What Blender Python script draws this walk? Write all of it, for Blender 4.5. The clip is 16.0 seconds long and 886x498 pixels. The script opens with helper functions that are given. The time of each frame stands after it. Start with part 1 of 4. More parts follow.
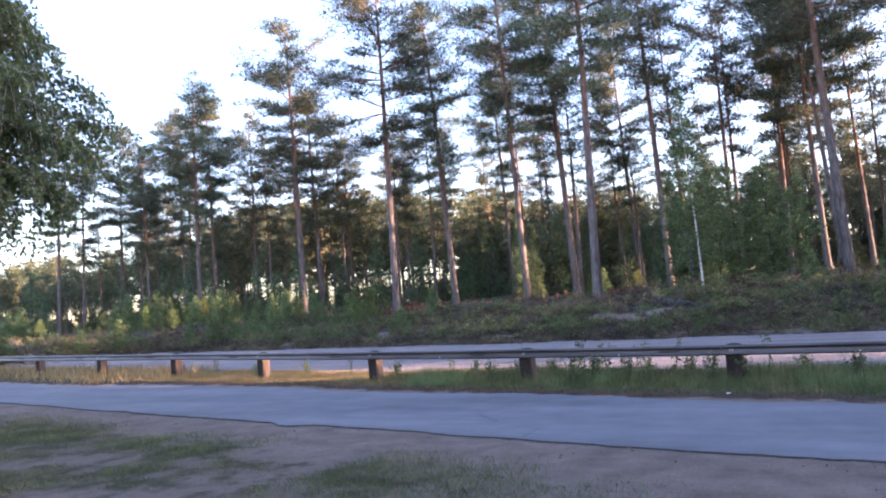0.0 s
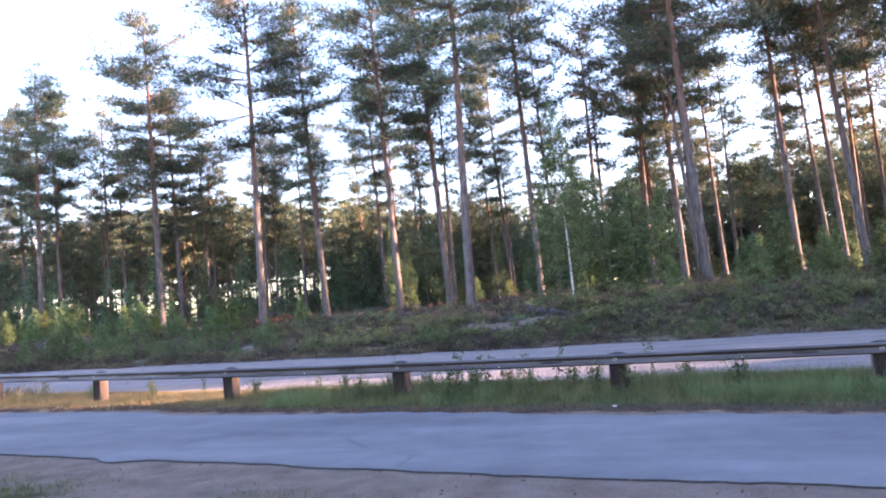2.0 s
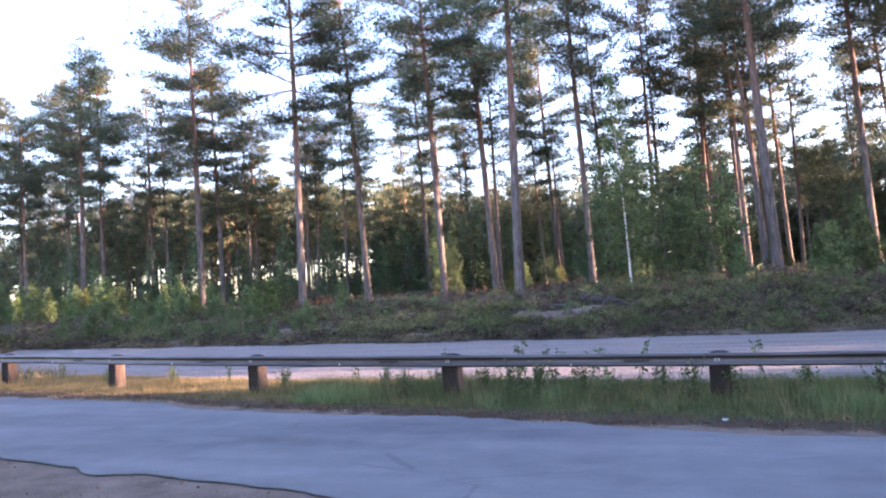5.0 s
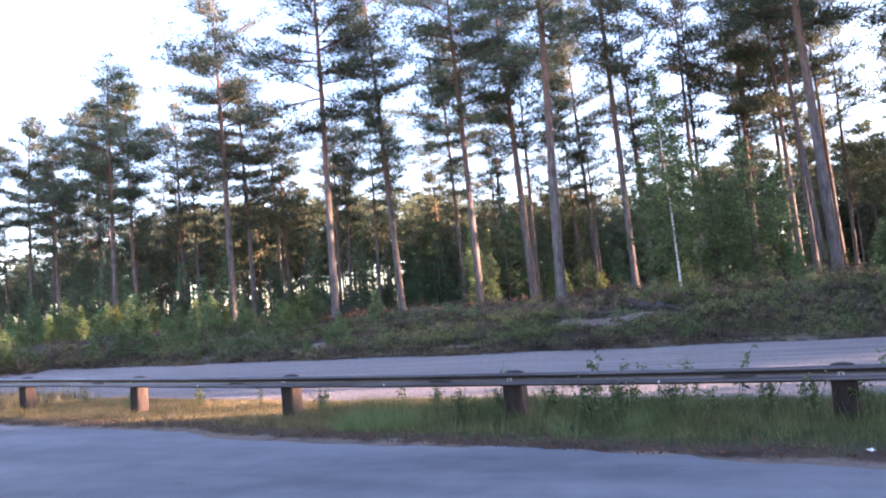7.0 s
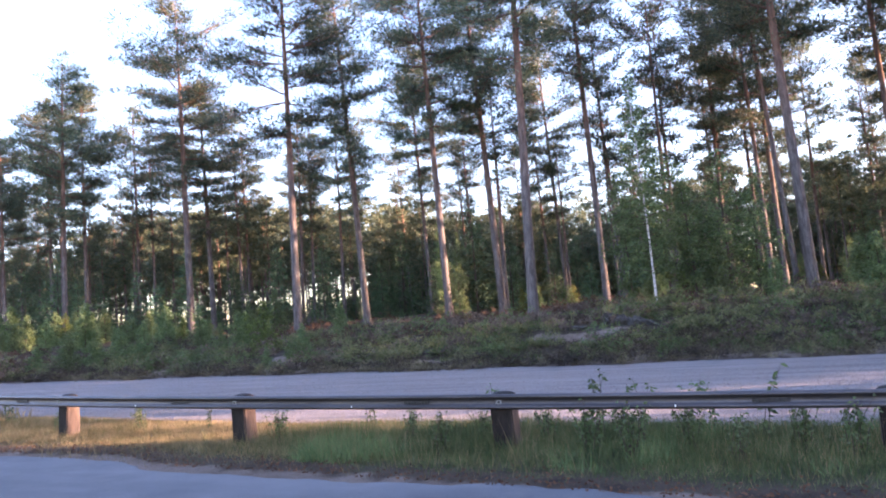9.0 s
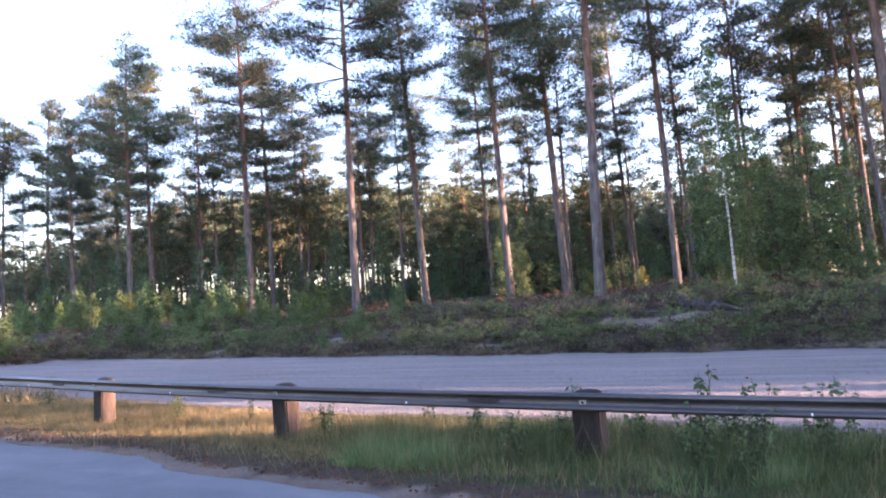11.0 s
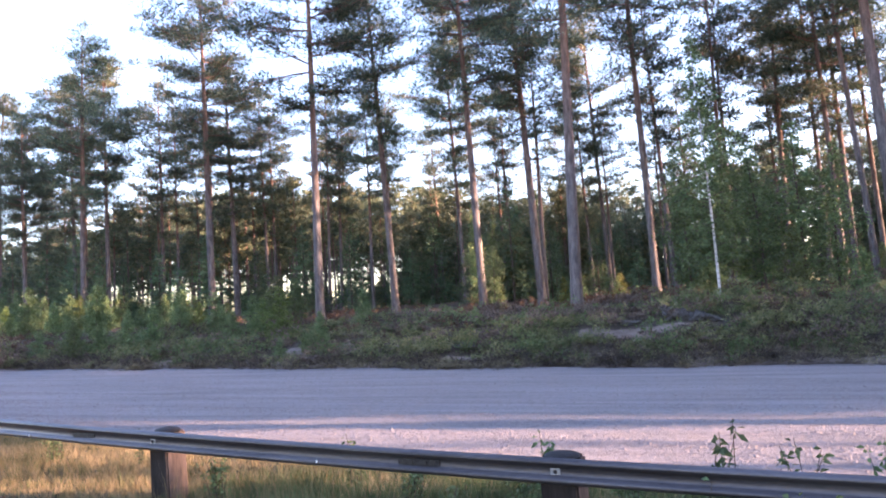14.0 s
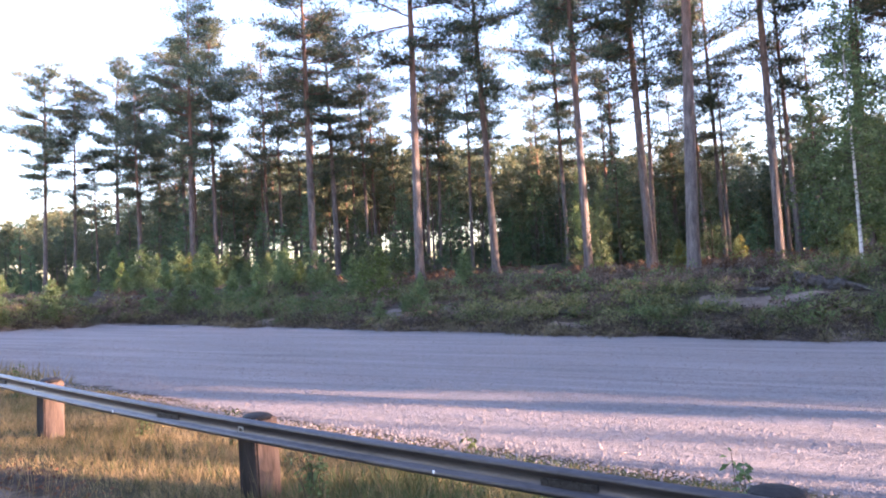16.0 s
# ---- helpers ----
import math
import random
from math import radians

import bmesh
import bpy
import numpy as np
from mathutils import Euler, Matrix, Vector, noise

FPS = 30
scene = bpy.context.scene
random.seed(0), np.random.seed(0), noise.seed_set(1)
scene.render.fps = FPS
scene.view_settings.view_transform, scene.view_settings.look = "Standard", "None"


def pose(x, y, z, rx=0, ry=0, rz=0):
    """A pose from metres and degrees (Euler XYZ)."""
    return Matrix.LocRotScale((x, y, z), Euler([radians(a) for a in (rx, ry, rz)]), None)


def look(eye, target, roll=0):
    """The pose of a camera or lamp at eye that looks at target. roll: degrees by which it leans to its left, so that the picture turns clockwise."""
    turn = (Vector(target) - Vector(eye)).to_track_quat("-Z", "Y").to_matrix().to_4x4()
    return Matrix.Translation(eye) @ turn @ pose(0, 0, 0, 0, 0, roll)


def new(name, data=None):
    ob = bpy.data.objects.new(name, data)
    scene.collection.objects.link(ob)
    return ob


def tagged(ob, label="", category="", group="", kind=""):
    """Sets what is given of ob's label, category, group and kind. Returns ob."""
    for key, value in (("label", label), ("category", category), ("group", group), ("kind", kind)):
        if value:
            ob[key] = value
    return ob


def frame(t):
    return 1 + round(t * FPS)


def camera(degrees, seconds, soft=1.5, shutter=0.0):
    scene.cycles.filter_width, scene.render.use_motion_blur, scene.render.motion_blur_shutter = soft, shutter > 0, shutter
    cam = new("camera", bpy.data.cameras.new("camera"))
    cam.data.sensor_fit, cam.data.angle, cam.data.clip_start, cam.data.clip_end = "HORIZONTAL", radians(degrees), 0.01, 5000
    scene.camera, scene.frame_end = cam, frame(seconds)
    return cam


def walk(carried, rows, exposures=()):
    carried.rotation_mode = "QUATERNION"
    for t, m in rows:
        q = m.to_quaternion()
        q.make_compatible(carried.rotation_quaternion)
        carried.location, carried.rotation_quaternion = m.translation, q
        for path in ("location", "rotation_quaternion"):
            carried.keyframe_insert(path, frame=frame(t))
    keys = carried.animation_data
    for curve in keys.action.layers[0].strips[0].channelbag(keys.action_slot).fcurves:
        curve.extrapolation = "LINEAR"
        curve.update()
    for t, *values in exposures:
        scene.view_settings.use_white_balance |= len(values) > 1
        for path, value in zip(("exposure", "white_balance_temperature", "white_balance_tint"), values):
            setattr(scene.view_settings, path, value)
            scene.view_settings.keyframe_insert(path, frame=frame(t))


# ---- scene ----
cam = camera(62.2, 16.0, soft=1.95)
EXPOSURE, KELVIN, TINT = 2.92, 5700, 37
PATH = [
    (0, (2.306, -1.42, 1.583), (1.562, 0.428, 1.757), -4.7),
    (0.5, (2.194, -1.133, 1.564), (1.654, 0.79, 1.666), -5.1),
    (1, (2.052, -0.805, 1.574), (1.711, 1.162, 1.703), -5.1),
    (1.5, (1.982, -0.49, 1.549), (1.626, 1.472, 1.696), -5.7),
    (2, (1.921, -0.172, 1.552), (1.508, 1.777, 1.727), -5.3),
    (2.5, (1.812, 0.148, 1.542), (1.405, 2.098, 1.727), -4.7),
    (3, (1.695, 0.496, 1.538), (1.413, 2.468, 1.719), -5.1),
    (3.5, (1.633, 0.869, 1.521), (1.354, 2.843, 1.688), -5.4),
    (4, (1.528, 1.237, 1.523), (1.178, 3.2, 1.672), -4.2),
    (4.5, (1.348, 1.575, 1.552), (0.908, 3.521, 1.696), -3.2),
    (5, (1.163, 1.877, 1.553), (0.635, 3.8, 1.699), -4.0),
    (5.2, (1.069, 1.981, 1.551), (0.505, 3.894, 1.698), -4.4),
    (7.5, (0.222, 3.577, 1.582), (-0.378, 5.475, 1.786), -5.1),
    (8, (0.078, 3.869, 1.565), (-0.48, 5.776, 1.793), -4.0),
    (8.5, (-0.125, 4.215, 1.576), (-0.629, 6.137, 1.8), -3.9),
    (9, (-0.252, 4.544, 1.558), (-0.757, 6.468, 1.768), -4.7),
    (9.5, (-0.347, 4.897, 1.586), (-0.994, 6.779, 1.786), -4.1),
    (10, (-0.482, 5.229, 1.573), (-1.153, 7.104, 1.762), -3.7),
    (12.5, (-0.958, 7.011, 1.671), (-1.61, 8.896, 1.829), -4.5),
    (13, (-0.936, 7.37, 1.702), (-1.628, 9.239, 1.868), -4.8),
    (13.5, (-0.972, 7.711, 1.699), (-1.699, 9.567, 1.862), -4.0),
    (14, (-1.069, 8.043, 1.738), (-1.672, 9.942, 1.919), -3.7),
    (14.5, (-1.224, 8.366, 1.723), (-1.781, 10.279, 1.893), -3.5),
    (15, (-1.386, 8.721, 1.779), (-2.031, 10.607, 1.939), -3.1),
    (15.5, (-1.601, 8.981, 1.793), (-2.431, 10.796, 1.92), -2.5),
    (16, (-1.822, 9.215, 1.853), (-2.676, 11.022, 1.94), -2.8),
]
walk(cam, [(t, look(eye, target, roll)) for t, eye, target, roll in PATH], [(t, EXPOSURE + e, KELVIN, TINT) for t, e in ((0.0, -0.02), (1.0, 0.28), (2.0, 0.32), (3.5, 0.24), (5.0, 0.22), (7.5, 0.10), (9.0, 0.08), (13.0, 0.10), (16.0, 0.14))])

# ---- world, sun, exposure ----
SUN_ELEV, SUN_AZ = 8.0, 8.0          # degrees; azimuth counted from +x towards +y
world = bpy.data.worlds.new("evening_sky")
scene.world = world
world.use_nodes = True
wn = world.node_tree.nodes
sky = wn.new("ShaderNodeTexSky")
sky.sky_type, sky.sun_disc = "NISHITA", False
sky.sun_elevation, sky.sun_rotation = radians(SUN_ELEV), radians(90 - SUN_AZ)
sky.air_density, sky.dust_density, sky.ozone_density = 1.0, 1.6, 1.0
wn["Background"].inputs["Strength"].default_value = 0.15
world.node_tree.links.new(sky.outputs["Color"], wn["Background"].inputs["Color"])
sun_data = bpy.data.lights.new("sun", "SUN")
sun_data.energy, sun_data.angle, sun_data.color = 5.0, radians(0.6), (1.0, 0.66, 0.37)
sun = new("sun", sun_data)
sa, se = radians(SUN_AZ), radians(SUN_ELEV)
to_sun = Vector((math.cos(sa) * math.cos(se), math.sin(sa) * math.cos(se), math.sin(se)))
sun.matrix_world = look(to_sun * 150 + Vector((0, 15, 0)), (0, 15, 0))


# ---- materials ----
def nodes_of(name, rough=0.8, spec=0.3):
    m = bpy.data.materials.new(name)
    m.use_nodes = True
    nt = m.node_tree
    b = nt.nodes["Principled BSDF"]
    b.inputs["Roughness"].default_value = rough
    b.inputs["Specular IOR Level"].default_value = spec
    return m, nt, b


def noise_node(nt, scale, detail=4.0, coords="Object", rough=0.6, stretch=(1, 1, 1)):
    tc = nt.nodes.new("ShaderNodeTexCoord")
    mp = nt.nodes.new("ShaderNodeMapping")
    mp.inputs["Scale"].default_value = stretch
    n = nt.nodes.new("ShaderNodeTexNoise")
    n.inputs["Scale"].default_value, n.inputs["Detail"].default_value, n.inputs["Roughness"].default_value = scale, detail, rough
    nt.links.new(tc.outputs[coords], mp.inputs["Vector"])
    nt.links.new(mp.outputs["Vector"], n.inputs["Vector"])
    return n.outputs["Fac"]


def ramp(nt, fac, stops):
    r = nt.nodes.new("ShaderNodeValToRGB")
    e = r.color_ramp.elements
    while len(e) < len(stops):
        e.new(0.5)
    for el, (p, c) in zip(e, stops):
        el.position, el.color = p, (*c, 1)
    nt.links.new(fac, r.inputs["Fac"])
    return r.outputs["Color"]


def mix(nt, fac, a, b, mode="MIX"):
    n = nt.nodes.new("ShaderNodeMix")
    n.data_type, n.blend_type = "RGBA", mode
    for sock, v in ((n.inputs[0], fac), (n.inputs[6], a), (n.inputs[7], b)):
        if isinstance(v, (int, float)):
            sock.default_value = v
        elif isinstance(v, tuple):
            sock.default_value = (*v, 1)
        else:
            nt.links.new(v, sock)
    return n.outputs[2]


def arith(nt, op, a, b=0.0, c=0.0):
    n = nt.nodes.new("ShaderNodeMath")
    n.operation = op
    for sock, v in zip(n.inputs, (a, b, c)):
        if isinstance(v, (int, float)):
            sock.default_value = v
        else:
            nt.links.new(v, sock)
    return n.outputs[0]


def bump(nt, bsdf, height, strength, dist):
    n = nt.nodes.new("ShaderNodeBump")
    n.inputs["Strength"].default_value, n.inputs["Distance"].default_value = strength, dist
    nt.links.new(height, n.inputs["Height"])
    nt.links.new(n.outputs["Normal"], bsdf.inputs["Normal"])


def attribute(nt, name):
    a = nt.nodes.new("ShaderNodeAttribute")
    a.attribute_name = name
    return a.outputs["Fac"]


def plain_material(name, dark, light, scale=6.0, rough=0.8, spec=0.3, metal=0.0, bump_strength=0.3, bump_dist=0.01, stretch=(1, 1, 1), fine=60.0):
    m, nt, b = nodes_of(name, rough, spec)
    n1, n2 = noise_node(nt, scale, 5, stretch=stretch), noise_node(nt, fine, 3, stretch=stretch)
    f = arith(nt, "ADD", arith(nt, "MULTIPLY", n1, 0.65), arith(nt, "MULTIPLY", n2, 0.35))
    nt.links.new(ramp(nt, f, [(0.32, dark), (0.68, light)]), b.inputs["Base Color"])
    b.inputs["Metallic"].default_value = metal
    bump(nt, b, f, bump_strength, bump_dist)
    return m


def leaf_material(name, stops, translucent=0.3, rough=0.6, tree_shift=0.0):
    """Foliage: colour varies from leaf to leaf, in patches, and from plant to plant."""
    m, nt, b = nodes_of(name, rough, 0.25)
    geo = nt.nodes.new("ShaderNodeNewGeometry")
    patch = noise_node(nt, 0.9, 3)
    tuft = noise_node(nt, 3.6, 2)
    f = arith(nt, "ADD", arith(nt, "MULTIPLY_ADD", geo.outputs["Random Per Island"], 0.36, -0.53), arith(nt, "ADD", patch, arith(nt, "MULTIPLY", tuft, 0.7)))
    col = ramp(nt, f, stops)
    if tree_shift:
        info = nt.nodes.new("ShaderNodeObjectInfo")
        hsv = nt.nodes.new("ShaderNodeHueSaturation")
        nt.links.new(arith(nt, "MULTIPLY_ADD", info.outputs["Random"], tree_shift, 0.5 - 0.6 * tree_shift), hsv.inputs["Hue"])
        nt.links.new(arith(nt, "MULTIPLY_ADD", info.outputs["Random"], 0.5, 0.75), hsv.inputs["Value"])
        nt.links.new(col, hsv.inputs["Color"])
        col = hsv.outputs["Color"]
    nt.links.new(col, b.inputs["Base Color"])
    t = nt.nodes.new("ShaderNodeBsdfTranslucent")
    nt.links.new(col, t.inputs["Color"])
    mx = nt.nodes.new("ShaderNodeMixShader")
    mx.inputs[0].default_value = translucent
    nt.links.new(b.outputs[0], mx.inputs[1])
    nt.links.new(t.outputs[0], mx.inputs[2])
    nt.links.new(mx.outputs[0], nt.nodes["Material Output"].inputs["Surface"])
    return m


def ground_material():
    """Forest soil, patchy turf, trodden dirt and pale gravel, laid out by the zone weights of the sheet."""
    m, nt, b = nodes_of("ground_soil", 0.95, 0.15)
    big, mid, fine = noise_node(nt, 0.35, 5), noise_node(nt, 2.2, 5), noise_node(nt, 38.0, 4, rough=0.7)
    soil = ramp(nt, mid, [(0.3, (0.042, 0.034, 0.027)), (0.5, (0.085, 0.066, 0.05)), (0.62, (0.066, 0.066, 0.04)), (0.78, (0.12, 0.10, 0.08))])
    dirt = ramp(nt, arith(nt, "ADD", arith(nt, "MULTIPLY", mid, 0.55), arith(nt, "MULTIPLY", fine, 0.45)),
                [(0.3, (0.11, 0.086, 0.07)), (0.5, (0.205, 0.165, 0.138)), (0.7, (0.30, 0.248, 0.212))])
    turf = ramp(nt, arith(nt, "ADD", arith(nt, "MULTIPLY", mid, 0.5), arith(nt, "MULTIPLY", fine, 0.5)),
                [(0.32, (0.04, 0.04, 0.022)), (0.55, (0.072, 0.068, 0.04)), (0.72, (0.115, 0.098, 0.066))])
    streak = noise_node(nt, 1.0, 5, stretch=(0.12, 2.2, 1))
    pebble = noise_node(nt, 14.0, 5, rough=0.75)
    gravel = ramp(nt, arith(nt, "ADD", arith(nt, "MULTIPLY", streak, 0.5), arith(nt, "MULTIPLY", pebble, 0.5)),
                  [(0.28, (0.13, 0.12, 0.119)), (0.5, (0.256, 0.238, 0.236)), (0.7, (0.36, 0.335, 0.33))])
    rough_edge = arith(nt, "MULTIPLY_ADD", mid, 0.9, -0.45)

    def weight(name, lo, hi, rag=1.0):
        w = arith(nt, "ADD", attribute(nt, name), arith(nt, "MULTIPLY", rough_edge, rag))
        mr = nt.nodes.new("ShaderNodeMapRange")
        mr.inputs[1].default_value, mr.inputs[2].default_value = lo, hi
        nt.links.new(w, mr.inputs[0])
        return mr.outputs[0]

    col = mix(nt, weight("dirt", 0.4, 0.6), soil, dirt)
    col = mix(nt, weight("turf", 0.4, 0.75, 2.2), col, turf)
    col = mix(nt, weight("gravel", 0.4, 0.6), col, gravel)
    nt.links.new(col, b.inputs["Base Color"])
    bump(nt, b, arith(nt, "ADD", arith(nt, "ADD", arith(nt, "MULTIPLY", fine, 0.4), arith(nt, "MULTIPLY", pebble, 0.7)), arith(nt, "MULTIPLY", mid, 0.8)), 1.0, 0.085)
    return m


def asphalt_material():
    m, nt, b = nodes_of("worn_asphalt", 0.85, 0.3)
    grain = noise_node(nt, 95.0, 3, rough=0.8)
    wear = noise_node(nt, 0.5, 5, stretch=(0.35, 1.6, 1))
    stain = noise_node(nt, 1.9, 5)
    f = arith(nt, "ADD", arith(nt, "MULTIPLY", grain, 0.4), arith(nt, "ADD", arith(nt, "MULTIPLY", wear, 0.4), arith(nt, "MULTIPLY", stain, 0.2)))
    col = ramp(nt, f, [(0.36, (0.07, 0.077, 0.087)), (0.5, (0.128, 0.137, 0.15)), (0.62, (0.185, 0.193, 0.206))])
    crack = nt.nodes.new("ShaderNodeTexVoronoi")
    crack.feature = "DISTANCE_TO_EDGE"
    crack.inputs["Scale"].default_value = 0.28
    tc, mp = nt.nodes.new("ShaderNodeTexCoord"), nt.nodes.new("ShaderNodeMapping")
    mp.inputs["Scale"].default_value = (0.6, 1.5, 1)
    nt.links.new(tc.outputs["Object"], mp.inputs["Vector"])
    warp = mix(nt, 0.12, mp.outputs["Vector"], noise_color(nt, 2.0))
    nt.links.new(warp, crack.inputs["Vector"])
    line = arith(nt, "LESS_THAN", crack.outputs["Distance"], 0.004)
    gate = arith(nt, "GREATER_THAN", noise_node(nt, 0.45, 2), 0.55)
    col = mix(nt, arith(nt, "MULTIPLY", arith(nt, "MULTIPLY", line, gate), 0.25), col, (0.03, 0.03, 0.032))
    nt.links.new(col, b.inputs["Base Color"])
    bump(nt, b, grain, 0.5, 0.008)
    return m


def noise_color(nt, scale):
    tc = nt.nodes.new("ShaderNodeTexCoord")
    n = nt.nodes.new("ShaderNodeTexNoise")
    n.inputs["Scale"].default_value, n.inputs["Detail"].default_value = scale, 4
    nt.links.new(tc.outputs["Object"], n.inputs["Vector"])
    return n.outputs["Color"]


def pine_bark_material():
    """Scots pine: grey-brown plated bark low down, thin orange bark in the upper stem."""
    m, nt, b = nodes_of("pine_bark", 0.9, 0.15)
    tc = nt.nodes.new("ShaderNodeTexCoord")
    sep = nt.nodes.new("ShaderNodeSeparateXYZ")
    nt.links.new(tc.outputs["Object"], sep.inputs[0])
    plates = noise_node(nt, 9.0, 5, stretch=(1, 1, 0.22))
    fine = noise_node(nt, 45.0, 3, stretch=(1, 1, 0.4))
    f = arith(nt, "ADD", arith(nt, "MULTIPLY", plates, 0.7), arith(nt, "MULTIPLY", fine, 0.3))
    low = ramp(nt, f, [(0.33, (0.052, 0.044, 0.042)), (0.5, (0.13, 0.111, 0.104)), (0.68, (0.22, 0.19, 0.176))])
    high = ramp(nt, f, [(0.33, (0.09, 0.056, 0.042)), (0.6, (0.21, 0.125, 0.088)), (0.75, (0.29, 0.18, 0.13))])
    mr = nt.nodes.new("ShaderNodeMapRange")
    mr.inputs[1].default_value, mr.inputs[2].default_value = 5.5, 11.0
    nt.links.new(arith(nt, "ADD", sep.outputs["Z"], arith(nt, "MULTIPLY_ADD", noise_node(nt, 0.8, 3), 4.0, -2.0)), mr.inputs[0])
    nt.links.new(mix(nt, mr.outputs[0], low, high), b.inputs["Base Color"])
    bump(nt, b, f, 0.8, 0.03)
    return m


def birch_bark_material():
    m, nt, b = nodes_of("birch_bark", 0.7, 0.25)
    bands = noise_node(nt, 5.0, 4, stretch=(0.6, 0.6, 3.5))
    nt.links.new(ramp(nt, bands, [(0.36, (0.05, 0.045, 0.04)), (0.44, (0.45, 0.43, 0.40)), (0.7, (0.68, 0.66, 0.62))]), b.inputs["Base Color"])
    bump(nt, b, bands, 0.4, 0.01)
    return m


GROUND = ground_material()
ASPHALT = asphalt_material()
PINE_BARK, BIRCH_BARK = pine_bark_material(), birch_bark_material()
NEEDLES = leaf_material("pine_needles", [(0.2, (0.039, 0.066, 0.044)), (0.5, (0.097, 0.127, 0.076)), (0.70, (0.177, 0.179, 0.097)), (0.88, (0.26, 0.185, 0.105))], 0.36, 0.55, 0.035)
FAR_NEEDLES = leaf_material("far_needles", [(0.2, (0.054, 0.08, 0.048)), (0.5, (0.114, 0.142, 0.076)), (0.8, (0.205, 0.185, 0.095))], 0.36)
SPRUCE_NEEDLES = leaf_material("spruce_needles", [(0.25, (0.050, 0.092, 0.050)), (0.6, (0.102, 0.162, 0.079)), (0.85, (0.168, 0.230, 0.102))], 0.3, 0.6, 0.03)
BIRCH_LEAVES = leaf_material("birch_leaves", [(0.2, (0.07, 0.108, 0.046)), (0.55, (0.138, 0.196, 0.078)), (0.85, (0.205, 0.255, 0.105))], 0.42, 0.5, 0.03)
FRESH_LEAVES = leaf_material("fresh_birch_leaves", [(0.2, (0.066, 0.1, 0.03)), (0.55, (0.12, 0.165, 0.046)), (0.85, (0.17, 0.205, 0.065))], 0.4, 0.5, 0.03)
YELLOW_LEAVES = leaf_material("yellowing_leaves", [(0.2, (0.07, 0.085, 0.022)), (0.6, (0.14, 0.145, 0.035)), (0.85, (0.17, 0.14, 0.04))], 0.4)
SHRUB_LEAVES = leaf_material("bilberry_leaves", [(0.2, (0.075, 0.088, 0.04)), (0.5, (0.165, 0.178, 0.076)), (0.8, (0.26, 0.25, 0.12))], 0.42)
HEATHER = leaf_material("heather_twigs", [(0.2, (0.085, 0.064, 0.05)), (0.5, (0.165, 0.125, 0.098)), (0.75, (0.23, 0.175, 0.14)), (0.9, (0.18, 0.175, 0.1))], 0.36, 0.8)
# dark heather; also colours the shade band along the bank's foot
DARK_HEATHER = leaf_material("heather_and_shade", [(0.2, (0.036, 0.03, 0.024)), (0.6, (0.078, 0.063, 0.05)), (0.85, (0.13, 0.104, 0.082))], 0.2, 0.8)
LEAF_LITTER = leaf_material("leaf_litter", [(0.2, (0.057, 0.032, 0.021)), (0.6, (0.133, 0.067, 0.039)), (0.85, (0.209, 0.112, 0.060))], 0.1, 0.8)
WITHERED = leaf_material("withered_grass", [(0.2, (0.095, 0.08, 0.048)), (0.6, (0.185, 0.16, 0.098)), (0.85, (0.265, 0.232, 0.14))], 0.3, 0.8)
BRACKEN = leaf_material("dry_bracken", [(0.2, (0.075, 0.044, 0.03)), (0.6, (0.135, 0.082, 0.052)), (0.85, (0.17, 0.118, 0.07))], 0.3, 0.8)
GREEN_GRASS = leaf_material("green_grass", [(0.2, (0.045, 0.073, 0.025)), (0.5, (0.090, 0.129, 0.045)), (0.75, (0.169, 0.180, 0.077)), (0.9, (0.315, 0.259, 0.146))], 0.3, 0.6)
DRY_GRASS = leaf_material("dry_grass", [(0.2, (0.101, 0.096, 0.040)), (0.5, (0.246, 0.190, 0.090)), (0.8, (0.404, 0.302, 0.158))], 0.3, 0.7)
STEEL = plain_material("weathered_steel", (0.05, 0.045, 0.047), (0.145, 0.132, 0.134), 3.0, 0.42, 0.5, 0.7, 0.15, 0.003, (0.25, 1, 2))
BOLT_STEEL = plain_material("bolt_steel", (0.02, 0.019, 0.019), (0.08, 0.076, 0.076), 30, 0.5, 0.5, 0.8, 0.2, 0.002)
ZINC = plain_material("zinc_plate", (0.2, 0.2, 0.19), (0.42, 0.41, 0.4), 30, 0.5, 0.5, 0.4, 0.2, 0.002)
DEAD_WOOD = plain_material("weathered_dead_wood", (0.016, 0.014, 0.013), (0.16, 0.15, 0.138), 7.0, 0.9, 0.15, 0.0, 1.0, 0.05, (0.6, 4, 4), 30)
POST_WOOD = plain_material("dark_post_wood", (0.009, 0.008, 0.008), (0.052, 0.041, 0.036), 5.0, 0.85, 0.15, 0.0, 0.8, 0.015, (3, 3, 0.35), 26)
POST_SIDE = plain_material("lighter_post_wood", (0.045, 0.032, 0.026), (0.2, 0.145, 0.115), 5.0, 0.85, 0.2, 0.0, 0.8, 0.015, (3, 3, 0.35), 26)
POST_CAP = plain_material("tar_cap", (0.008, 0.008, 0.008), (0.03, 0.026, 0.024), 20, 0.7, 0.3, 0.0, 0.5, 0.008)
STONE = plain_material("gravel_stone", (0.13, 0.115, 0.11), (0.34, 0.3, 0.285), 7.0, 0.8, 0.3, 0.0, 0.4, 0.004)
ROCK = plain_material("grey_rock", (0.025, 0.026, 0.02), (0.17, 0.16, 0.145), 2.2, 0.9, 0.2, 0.0, 0.9, 0.06)
LITTER = plain_material("white_litter", (0.6, 0.6, 0.6), (0.85, 0.85, 0.85), 9, 0.6)
REFLECTOR = plain_material("white_reflector", (0.7, 0.7, 0.68), (0.85, 0.85, 0.82), 9, 0.4)
